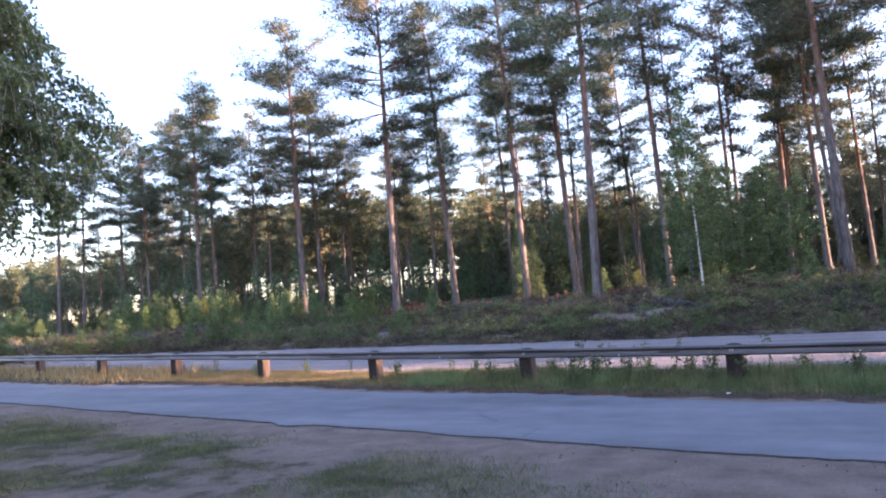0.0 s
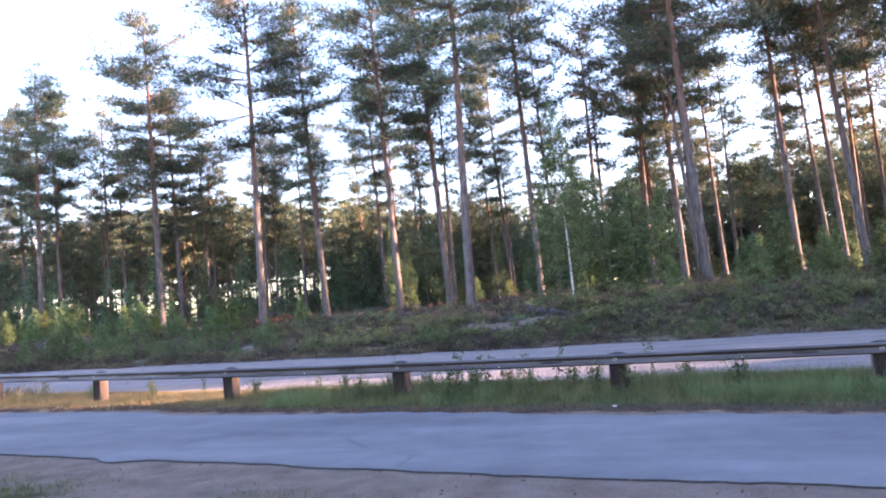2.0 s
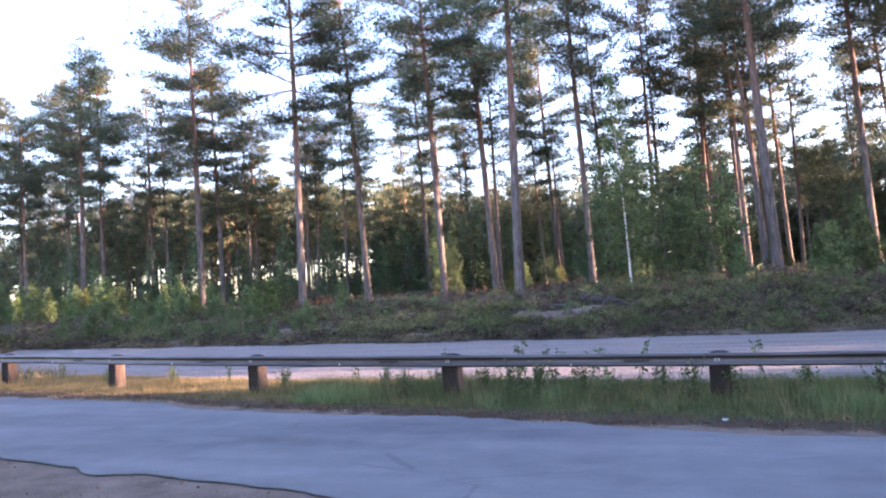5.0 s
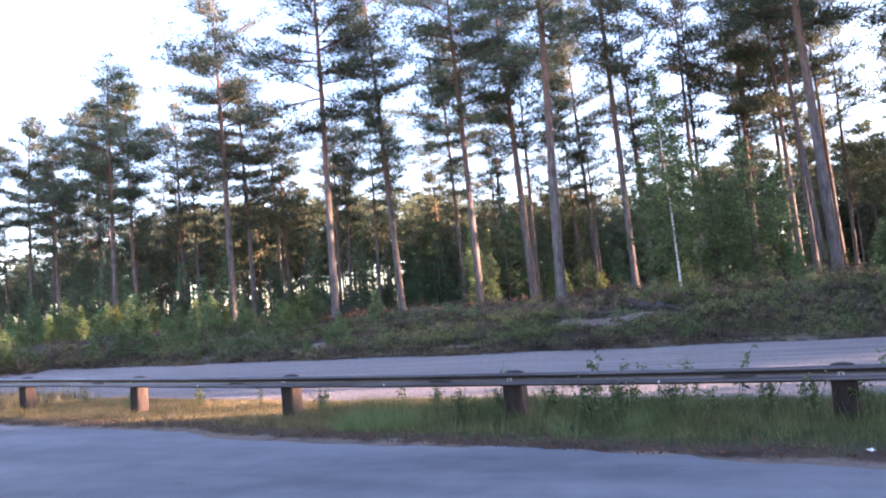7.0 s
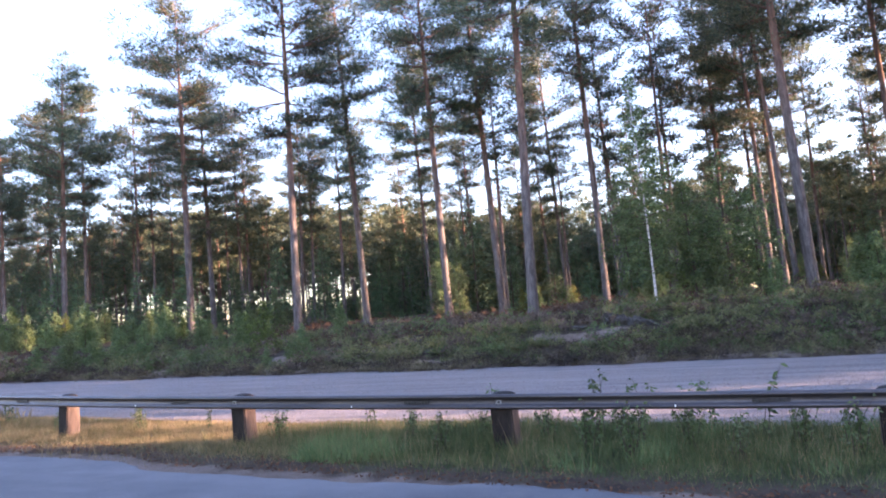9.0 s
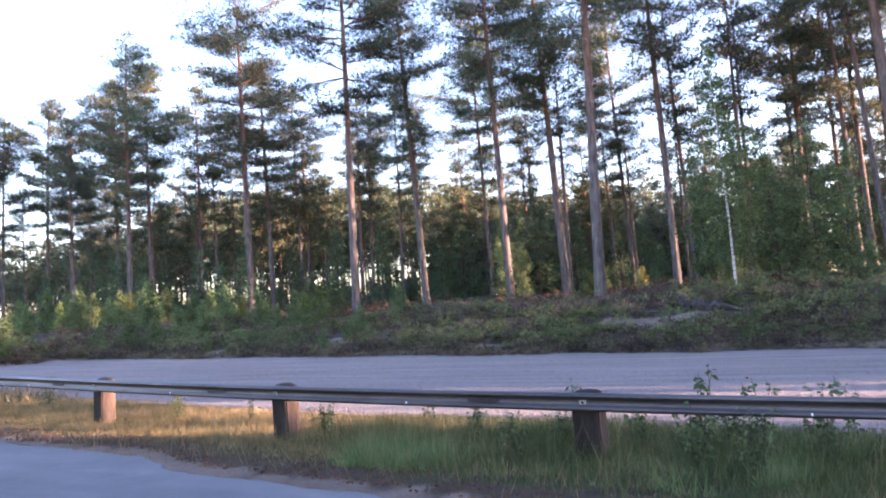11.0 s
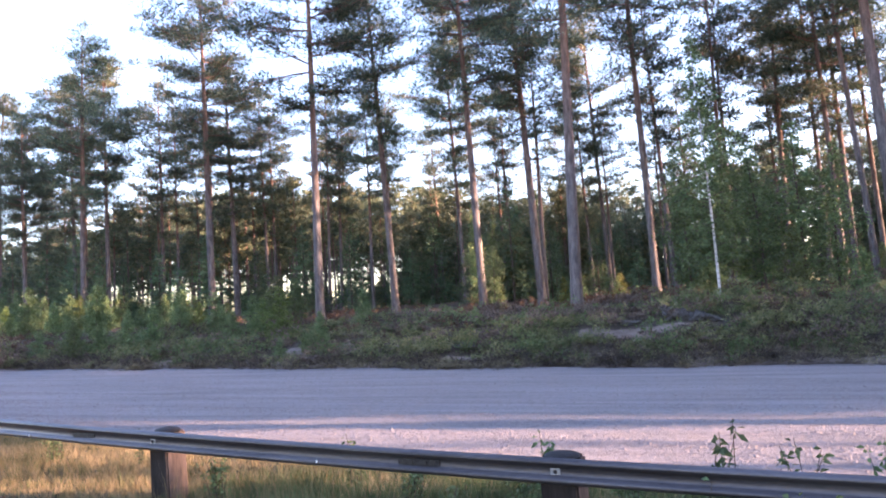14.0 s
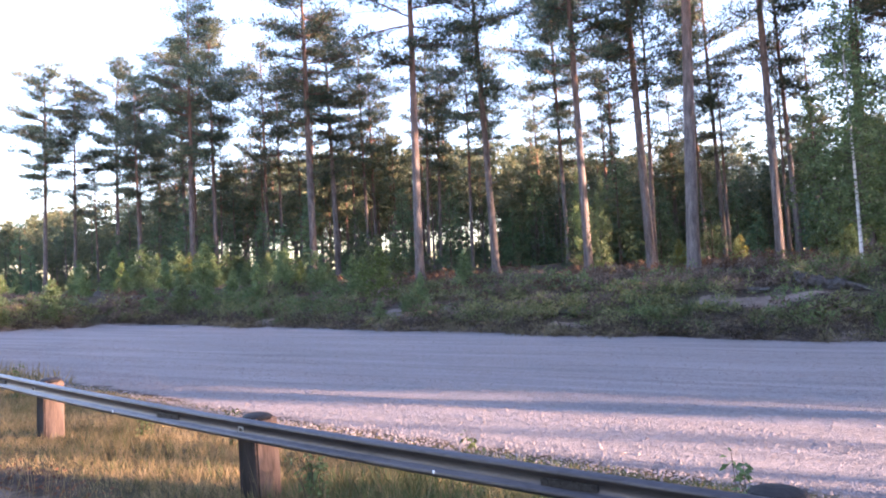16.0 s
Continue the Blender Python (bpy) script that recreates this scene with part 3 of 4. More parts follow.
pine(4, 21.65, 50.0, 26.0, -0.027, 0, 170, 1.05, 0.76, SUNLIT)
pine(2, 22.1, 45.0, 26.0, -0.01, 0, 240, 1.05, 0.8)
pine(4, 26.5, 47.5, 25.0, -0.02, 0, 33, 0.85, 1.0)
for kind, x, y, h, lean in ((0, -44.9, 63, 22.5, 0), (1, -42.5, 62, 20, 0), (2, -41.8, 66, 19, 0.01), (1, -34.8, 64, 20.5, -0.014), (0, -35.2, 66, 19, -0.005), (2, -54.5, 64, 20, 0.01), (1, -38.6, 68, 18, 0.0),
                            (1, -27.0, 62, 18.5, 0.03), (2, -24.0, 66, 18, 0.0), (0, -9.75, 58, 20, 0.005), (1, -1.3, 60, 23, -0.029), (2, 2.0, 57, 22, 0.01), (1, 2.55, 60, 22, 0.01), (2, 5.85, 60, 23, 0.02), (0, 6.3, 62, 21, 0.015),
                            (1, 8.2, 60, 22, -0.004), (0, 9.25, 58, 23, -0.013), (2, 11.3, 60, 20, -0.018), (1, 12.9, 64, 19, 0.02), (0, 21.2, 60, 22, 0.02), (2, 22.4, 58, 21, -0.002), (1, 25.5, 56, 22, -0.03), (0, -23.4, 60, 17, 0.01), (2, -13.8, 66, 18, 0.0)):
    pine(kind, x, y, h, lean, 0, 37 * kind + 11 * y, 0.95, 1.0, INNER, BACK_KINDS)
rng = np.random.RandomState(31)
for i in range(34):                       # the stems behind the first row
    x = -72 + 3.2 * i + rng.uniform(-1.5, 1.5)
    y = 58 + rng.uniform(0, 16) + 0.05 * abs(x)
    if x > -25 and y - 0.14 * x < 60.5:
        y += 6
    pine(int(rng.randint(0, 3)), x, y, rng.uniform(14, 20.0), rng.uniform(-0.03, 0.03), 0, rng.uniform(0, 360), rng.uniform(0.75, 0.95), 1.1, "pine standing deeper in the wood", BACK_KINDS)

# ---- young trees under the pines ----
BIRCH = []
for seed, h, reach, frac, twigs, leaves in ((41, 10.6, 1.8, 0.14, 140, 92), (42, 7.0, 1.2, 0.12, 74, 85), (43, 4.0, 1.0, 0.03, 60, 85)):
    s, l = broadleaf_shapes(seed, h, reach, frac, twigs, leaves, 0.115, 0.004 * h + 0.012)
    BIRCH.append((smooth_shade(mesh_of("birch_trunk", *s)), mesh_of("birch_crown", *l)))
    BIRCH[-1][0].materials.append(BIRCH_BARK if h > 10 else TWIG)
    BIRCH[-1][0].materials.append(TWIG)
    BIRCH[-1][0].polygons.foreach_set("material_index", (np.arange(len(s[1])) >= 8 * 6).astype(np.int32))
SPRUCE = []
for seed, h, reach, whorls, sprays in ((51, 6.5, 1.5, 20, 26), (52, 3.0, 0.9, 14, 20)):
    s, l = spruce_shapes(seed, h, reach, whorls, sprays, 0.26, 0.075, 0.012 * h)
    SPRUCE.append((smooth_shade(mesh_of("spruce_trunk", *s)), mesh_of("spruce_crown", *l)))


def young(name, kinds, kind, x, y, scale, turn, bark, foliage, label, wide=1.0):
    ob = new(name)
    part("trunk", kinds[kind][0], bark, ob)
    me = kinds[kind][1]
    crown = part("crown", me, foliage, ob)
    if me.materials[0] != foliage:
        crown.material_slots[0].link = "OBJECT"
        crown.material_slots[0].material = foliage
    ob.matrix_world = stand_upright(x, y, scale, turn) @ Matrix.Diagonal((wide, wide, 1, 1))
    return tagged(ob, label, "tree", "young trees under the pines")


def young_birch(kind, x, y, scale, turn, wide=1.0, foliage=None, label="young birch with thin pale stem and light green leaves"):
    return young("young_birch", BIRCH, kind, x, y, scale, turn, BIRCH_BARK if kind == 0 else TWIG, foliage or BIRCH_LEAVES, label, wide)


def young_spruce(kind, x, y, scale, turn, wide=1.0):
    return young("young_spruce", SPRUCE, kind, x, y, scale, turn, TWIG, SPRUCE_NEEDLES, "young dark green spruce in the undergrowth", wide)


young_birch(0, 0.4, 38.5, 1.0, 0, 1.1, label="slim white-stemmed birch on the bank")
for kind, x, y, s, turn, w in ((1, -0.6, 39.6, 0.95, 40, 1.1), (1, 2.3, 40.6, 1.0, 90, 1.2), (1, 3.9, 41.2, 1.05, 150, 1.3), (1, 5.2, 41.8, 0.9, 210, 1.2), (1, 1.2, 42.5, 1.2, 70, 1.1),
                              (2, 11.2, 40.5, 1.0, 10, 1.0), (2, 9.2, 40.0, 0.7, 50, 1.2), (2, 14.0, 41.5, 0.7, 80, 1.2), (2, 3.2, 39.3, 0.7, 120, 1.3), (1, -12.5, 50.5, 0.9, 160, 0.7), (1, -10.9, 48.0, 0.8, 230, 0.7)):
    young_birch(kind, x, y, s, turn, w)
for x, y, k in ((-46.5, 50.0, 1.0), (-44.6, 49.5, 0.8), (-48.5, 51.0, 0.9), (-38.5, 47.5, 0.65), (-35.5, 47.0, 0.6), (-52.0, 52.0, 1.0), (-31.0, 45.5, 0.5)):
    young_birch(2, x, y, k, 50 * x, 1.2, label="soft green birch sapling at the edge of the wood")
rng = np.random.RandomState(35)
for i in range(22):
    x = rng.uniform(-38, -26) if i < 13 else rng.uniform(-24, -7)
    young_birch(2, x, float(gravel_far(x)) + rng.uniform(0.9, 3.2), rng.uniform(0.34, 0.55) if i < 13 else rng.uniform(0.18, 0.28), rng.uniform(0, 360), 1.5, label="bushy green birch scrub at the foot of the bank")
young_birch(2, -4.0, 48.5, 0.42, 0, 1.2, YELLOW_LEAVES, "small bush with yellow autumn leaves")
young_birch(2, -6.3, 43.5, 0.42, 60, 1.0, YELLOW_LEAVES, "small bush with yellow autumn leaves")
young_birch(2, 2.0, 45.5, 0.5, 30, 1.1, FRESH_LEAVES, "small bush with fresh yellow-green leaves")
for x, y, s in ((12.8, 45.5, 0.5), (17.5, 46.0, 0.35), (8.6, 44.8, 0.35), (14.8, 46.5, 0.35)):
    young_birch(2, x, y, s, 40 * x, 1.2, YELLOW_LEAVES, "small bush with yellow autumn leaves")
for x, y, s in ((9.6, 39.2, 0.75), (12.6, 39.0, 0.6), (15.4, 38.8, 0.8), (17.8, 39.5, 0.7), (5.6, 39.0, 0.5)):
    young_birch(2, x, y, s, 70 * x, 1.35, label="dense green birch bush on the bank")
rng = np.random.RandomState(32)
for i in range(56):
    x = rng.uniform(-58, -15)
    young_birch(2, x, float(gravel_far(max(x, -30))) + rng.uniform(3.5, 12), rng.uniform(0.28, 0.75), rng.uniform(0, 360), 1.25, FRESH_LEAVES if i % 5 == 0 else BIRCH_LEAVES, "low yellow-green birch bush on the bank" if i % 5 == 0 else "low green birch bush on the bank")
for i in range(22):
    x = rng.uniform(-24, 26)
    young_birch(2, x, rng.uniform(40, 50), rng.uniform(0.3, 0.7), rng.uniform(0, 360), 1.2, label="low green birch bush under the pines")
for i in range(110):
    x = rng.uniform(-75, 34)
    y = rng.uniform(47, 68) + 0.05 * abs(x)
    if y - 0.14 * x < 59 and x > -34:      # the low sun comes through here
        continue
    young_spruce(0 if rng.rand() < 0.75 else 1, x, y, rng.uniform(0.65, 1.35), rng.uniform(0, 360), rng.uniform(0.9, 1.2))


# ---- the depth of the wood, and the woods added beside the road to shade it ----
def far_wood(name, places, seed, label, froms=(0.45, 0.35, 0.52, 0.4), reach=2.6, boughs=26, clumps=5, leaf=0.85, needles=12):
    rng = np.random.RandomState(seed)
    kinds = [pine_shapes(60 + i, 18.0, c, reach, boughs, clumps, needles, leaf, leaf * 0.37, 0.15, 5, False) for i, c in enumerate(froms)]
    stems, leaves = [], []
    for x, y, h in places:
        st, lf = kinds[rng.randint(0, 4)]
        a, k = rng.uniform(0, 2 * math.pi), h / 18
        R = np.array([[math.cos(a), -math.sin(a), 0], [math.sin(a), math.cos(a), 0], [0, 0, 1]]) * k
        p = np.array([x, y, ground_z(x, y)])
        stems.append((st[0] @ R.T + p, st[1])), leaves.append((lf[0] @ R.T + p, lf[1]))
    ob = new(name)
    part("trunks", smooth_shade(mesh_of(name + "_trunks", *join(stems))), PINE_BARK, ob)
    part("crowns", mesh_of(name + "_crowns", *join(leaves)), FAR_NEEDLES, ob)
    return tagged(ob, label, "trees", kind="stuff")


rng = np.random.RandomState(33)


def skyline(x, y):
    """Height that a far tree may reach, so that the far crowns end in the uneven line over the wood."""
    return (y - 4) * float(np.interp(x / (y - 4), (-1.3, -1.0, -0.75, -0.43, -0.2, 0.0, 0.1, 0.4), (0.148, 0.162, 0.185, 0.172, 0.135, 0.15, 0.165, 0.17)))


open_side = []
for i in range(400):
    x, y = rng.uniform(-150, -8), rng.uniform(66, 118)
    open_side.append((x, y, min(skyline(x, y), 20.5) * rng.uniform(0.62, 1.1)))
open_side += [(rng.uniform(-150, -72), rng.uniform(45, 100), rng.uniform(6, 9.5)) for i in range(40)]
far_wood("open_pine_wood", open_side, 1, "far pine wood with sky between the thin trunks", (0.5, 0.4, 0.46, 0.32), 3.2, 26, 5, 0.7, 12)
deep = [(rng.uniform(-14, 62), rng.uniform(62, 106), rng.uniform(8.5, 13)) for i in range(210)]
deep += [(rng.uniform(-20, 75), rng.uniform(78, 135), rng.uniform(7, 12)) for i in range(80)]
deep = [(x, y, min(h * 1.5, skyline(x, y) * rng.uniform(0.6, 1.12))) for x, y, h in deep]


def sun_lane(x, y):
    """Open lanes through the wood, along which the low sun reaches the inner stems."""
    off = y - 0.14 * x
    return x > -15 and min(abs(off - 63.3), abs(off - 66.8)) < 1.5


deep = [t for t in deep if not sun_lane(t[0], t[1]) and t[1] - 0.14 * t[0] > (60 if t[0] > -10 else 53) and t[0] < 0.6 * t[1] + 8]
far_wood("far_woods", deep, 5, "dense far pine wood with dark trunks", (0.42, 0.3, 0.5, 0.36), 3.0, 26, 5, 0.55, 18)
low = [(rng.uniform(-14, 48), rng.uniform(55, 100), rng.uniform(2.4, 5.2)) for i in range(190)]
low += [(rng.uniform(-135, -10), rng.uniform(85, 116), rng.uniform(2.0, 5.2)) for i in range(120)]
low += [(rng.uniform(-115, -12), rng.uniform(55, 84), rng.uniform(1.0, 3.0)) for i in range(220)]
back = np.random.RandomState(37)
low += [(back.uniform(-10, 75), back.uniform(88, 130), back.uniform(6, 9)) for i in range(120)]
low += [(back.uniform(-140, -20), back.uniform(112, 128), back.uniform(3.4, 5.0)) for i in range(70)]
for i in range(80):                       # closes the gap under the crowns in the middle of the wood
    y = back.uniform(86, 118)
    low.append((back.uniform(-0.38, -0.06) * (y - 4), y, back.uniform(4.5, 8.0)))
low = [t for t in low if not sun_lane(t[0], t[1]) and t[1] - 0.14 * t[0] > (60 if t[0] > -10 else 53) and t[0] < 0.6 * t[1] + 8]
far_wood("undergrowth", low, 3, "low young conifers under the far pines", (0.02, 0.04, 0.03, 0.05), 5.0, 20, 5, 1.7, 14)
# trees off to the right, placed only to block and streak the sun
side = []
rng = np.random.RandomState(33)
rng.uniform(size=3420)                   # a draw that leaves the gap for the evening sun open
for i in range(170):
    x, y = rng.uniform(30, 150), rng.uniform(-45, 95)
    off = y - (23.4 + 0.14 * (x - 30))
    near = x < 60
    if (-7.0 if near else -10.5) < off < (4.6 if near else 8.0) or (off > 20 and rng.rand() < 0.92):
        continue
    side.append((x, y, rng.uniform(17, 23)))
for i in range(26):
    x = rng.uniform(30, 62)
    side.append((x, 23.4 + 0.14 * (x - 30) + rng.uniform(-26, -9.5), rng.uniform(18, 23)))
for i in range(10):                       # single unseen stems in the gap, added so their shadows streak the yard
    x = rng.uniform(26, 50)
    side.append((x, 23.4 + 0.14 * (x - 30) + rng.uniform(-5.0, 3.6), rng.uniform(18, 22)))
shade = np.random.RandomState(34)
for i in range(26):                       # unseen stand added to keep the first row of pines in shade
    x = shade.uniform(30, 75)
    side.append((x, 19.2 + 0.14 * x + shade.uniform(20, 26.5), shade.uniform(17, 22)))
for i in range(4):                        # unseen trees added for thinner shade over the far half of the yard
    x = shade.uniform(34, 80)
    side.append((x, 19.2 + 0.14 * x + shade.uniform(4.6, 6.0), shade.uniform(16, 21)))
side += [(66, 19.2 + 0.14 * 66 + 3.7, 19.0), (84, 19.2 + 0.14 * 84 + 4.3, 20.0)]
far_wood("roadside_shade_woods", side, 2, "pine wood added beside the road to cast the evening shade", boughs=18, clumps=4, leaf=1.2)
# low growth out of view, added to keep sun off the right verge
bushes = []
for i in range(90):
    x = rng.uniform(28, 52)
    bushes.append((x, 23.4 + 0.14 * (x - 30) + (rng.uniform(-15, -4.6) if i % 5 else rng.uniform(4.4, 8.5)), rng.uniform(4.5, 7)))
for i in range(18):
    x = rng.uniform(32, 62)
    bushes.append((x, 23.4 + 0.14 * (x - 30) + rng.uniform(-11, -6.0), rng.uniform(9, 13)))
far_wood("shade_thicket", bushes, 4, "unseen young conifers added to shade the verge", (0.02, 0.04, 0.03, 0.05), 5.0, 18, 5, 1.8)


# ---- guard rail ----
def box_bm(sx, sy, sz, bevel=0.0, at=(0, 0, 0), segments=2):
    bm = bmesh.new()
    bmesh.ops.create_cube(bm, size=1.0, matrix=Matrix.Translation(at) @ Matrix.Diagonal((sx, sy, sz, 1)))
    if bevel:
        bmesh.ops.bevel(bm, geom=bm.edges[:], offset=bevel, segments=segments, affect="EDGES")
    return bm


def rail_stations():
    """Post places every four metres along the curved line of the rail."""
    xs = np.arange(-80, 62, 0.01)
    ys = rail_y(xs)
    s = np.concatenate([[0], np.cumsum(np.hypot(np.diff(xs), np.diff(ys)))])
    s -= np.interp(-2.09, xs, s)
    at = np.arange(-72, 56, 4.0)
    return at, xs, ys, s


def build_guard_rail():
    rail = tagged(new("guard_rail"), "steel guard rail on dark wooden posts beside the road", "guard rail")
    at, xs, ys, s = rail_stations()
    profile = ((0.0, 0.150), (-0.012, 0.172), (-0.04, 0.182), (-0.066, 0.174), (-0.080, 0.156), (-0.076, 0.138), (-0.054, 0.126), (-0.046, 0.112),
               (-0.046, 0.072), (-0.054, 0.058), (-0.076, 0.046), (-0.082, 0.028), (-0.070, 0.010), (-0.045, 0.002), (-0.02, 0.004), (-0.012, 0.03), (-0.012, 0.12))
    post_bm = box_bm(0.27, 0.22, 1.15, 0.016, (0.02, 0.11, 0.12))
    for v in post_bm.verts:
        v.co.x += 0.012 * math.sin(v.co.z * 7 + v.co.y * 20)
        v.co.y += 0.008 * math.sin(v.co.z * 9 + v.co.x * 30)
    post_bm.normal_update()
    # front faces get the darker wood, all other faces the lighter one
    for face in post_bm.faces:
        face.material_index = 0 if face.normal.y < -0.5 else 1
    post_me = bpy.data.meshes.new("post")
    post_bm.to_mesh(post_me), post_bm.free()
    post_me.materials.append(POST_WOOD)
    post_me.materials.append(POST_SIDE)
    cap_bm = bmesh.new()
    bmesh.ops.create_uvsphere(cap_bm, u_segments=14, v_segments=8, radius=0.5, matrix=Matrix.Translation((0.02, 0.11, 0.69)) @ Matrix.Diagonal((0.285, 0.24, 0.085, 1)))
    cap_me = smooth_shade(bpy.data.meshes.new("post_cap"))
    cap_bm.to_mesh(cap_me), cap_bm.free()
    bolt_bm = bmesh.new()
    bmesh.ops.create_cone(bolt_bm, segments=10, radius1=0.017, radius2=0.012, depth=0.016, cap_ends=True, matrix=pose(0, 0, 0, 90))
    bolt_me = bpy.data.meshes.new("bolt")
    bolt_bm.to_mesh(bolt_me), bolt_bm.free()
    plate_me = bpy.data.meshes.new("splice_plate")
    plate_bm = box_bm(0.36, 0.012, 0.045, 0.004)
    plate_bm.to_mesh(plate_me), plate_bm.free()
    washer_me = bpy.data.meshes.new("washer")
    washer_bm = box_bm(0.07, 0.006, 0.044, 0.002)
    washer_bm.to_mesh(washer_me), washer_bm.free()
    dot_me = bpy.data.meshes.new("reflector")
    dot_bm = box_bm(0.018, 0.008, 0.026, 0.003)
    dot_bm.to_mesh(dot_me), dot_bm.free()
    rng = np.random.RandomState(8)

    def spot(d):
        x, y = float(np.interp(d, s, xs)), float(np.interp(d, s, ys))
        x2, y2 = float(np.interp(d + 0.1, s, xs)), float(np.interp(d + 0.1, s, ys))
        return x, y, math.atan2(y2 - y, x2 - x)

    def bottom(x):
        return -0.0273 * (min(max(x, -40), 20) + 2.1) + 0.543

    for k, d in enumerate(at):
        x, y, a = spot(d + 0.11)
        tilt = (rng.uniform(-1.5, 1.5), rng.uniform(-1.5, 1.5), rng.uniform(-4, 4))
        post = part("post", post_me, POST_WOOD, rail, "weathered wooden post with a darker front")
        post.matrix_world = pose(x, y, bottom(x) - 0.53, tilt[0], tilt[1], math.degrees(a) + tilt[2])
        cap = part("post_cap", cap_me, POST_CAP, post)
        cap.matrix_world = post.matrix_world
        n = 17
        line = []
        for q in np.linspace(d - 1.03, d + 2.99, n):
            bx, by, ba = spot(q)
            line.append((bx, by, ba, bottom(bx)))
        m = len(profile)
        lap = 0.004 * (k % 2)
        V = [(bx - math.sin(ba) * (o - lap), by + math.cos(ba) * (o - lap), z + h) for bx, by, ba, z in line for o, h in profile]
        F = [(i * m + j, i * m + (j + 1) % m, (i + 1) * m + (j + 1) % m, (i + 1) * m + j) for i in range(n - 1) for j in range(m)]
        beam = part("beam", smooth_shade(mesh_of("beam", V, F)), STEEL, rail, "weathered galvanised steel beam")
        bx, by, ba = spot(d - 0.96)
        plate = part("splice_plate", plate_me, BOLT_STEEL, beam, "dark bolted splice plate")
        plate.matrix_world = pose(bx + math.sin(ba) * 0.052, by - math.cos(ba) * 0.052, bottom(bx) + 0.088, 0, 0, math.degrees(ba))
        for q, hgt in ((d + 0.11, 0.088), (d - 1.02, 0.088), (d - 0.90, 0.088), (d - 1.10, 0.088), (d - 0.82, 0.088)):
            bx, by, ba = spot(q)
            b = part("bolt", bolt_me, BOLT_STEEL, beam)
            b.matrix_world = pose(bx + math.sin(ba) * 0.055, by - math.cos(ba) * 0.055, bottom(bx) + hgt, 0, 0, math.degrees(ba))
        bx, by, ba = spot(d + 0.11)
        w = part("washer", washer_me, ZINC, beam, "pale square washer plate")
        w.matrix_world = pose(bx + math.sin(ba) * 0.049, by - math.cos(ba) * 0.049, bottom(bx) + 0.09, 0, 0, math.degrees(ba))
        bx, by, ba = spot(d + 2.1)
        r = part("reflector", dot_me, REFLECTOR, beam, "small white reflector")
        r.matrix_world = pose(bx + math.sin(ba) * 0.082, by - math.cos(ba) * 0.082, bottom(bx) + 0.04, 0, 0, math.degrees(ba))


build_guard_rail()


# ---- grass, heath, gravel ----
def scatter(n, x0, x1, lo, hi, rng):
    """Random places between two lines across the plan; lo and hi give y for x."""
    x = rng.uniform(x0, x1, n)
    a, b = lo(x), hi(x)
    y = a + (b - a) * rng.uniform(0, 1, n)
    return x, y


def grass(name, x, y, length, width, material, label, seed, flop=0.45):
    rng = np.random.RandomState(seed)
    n = len(x)
    base = np.stack([x, y, height(x, y) - 0.02], 1)
    d = np.stack([rng.randn(n) * flop, rng.randn(n) * flop, np.ones(n)], 1)
    v, f = spikes(base, d, length, width, rng)
    ob = part(name, mesh_of(name, v, f), material)
    return tagged(ob, label, "grass", kind="stuff")


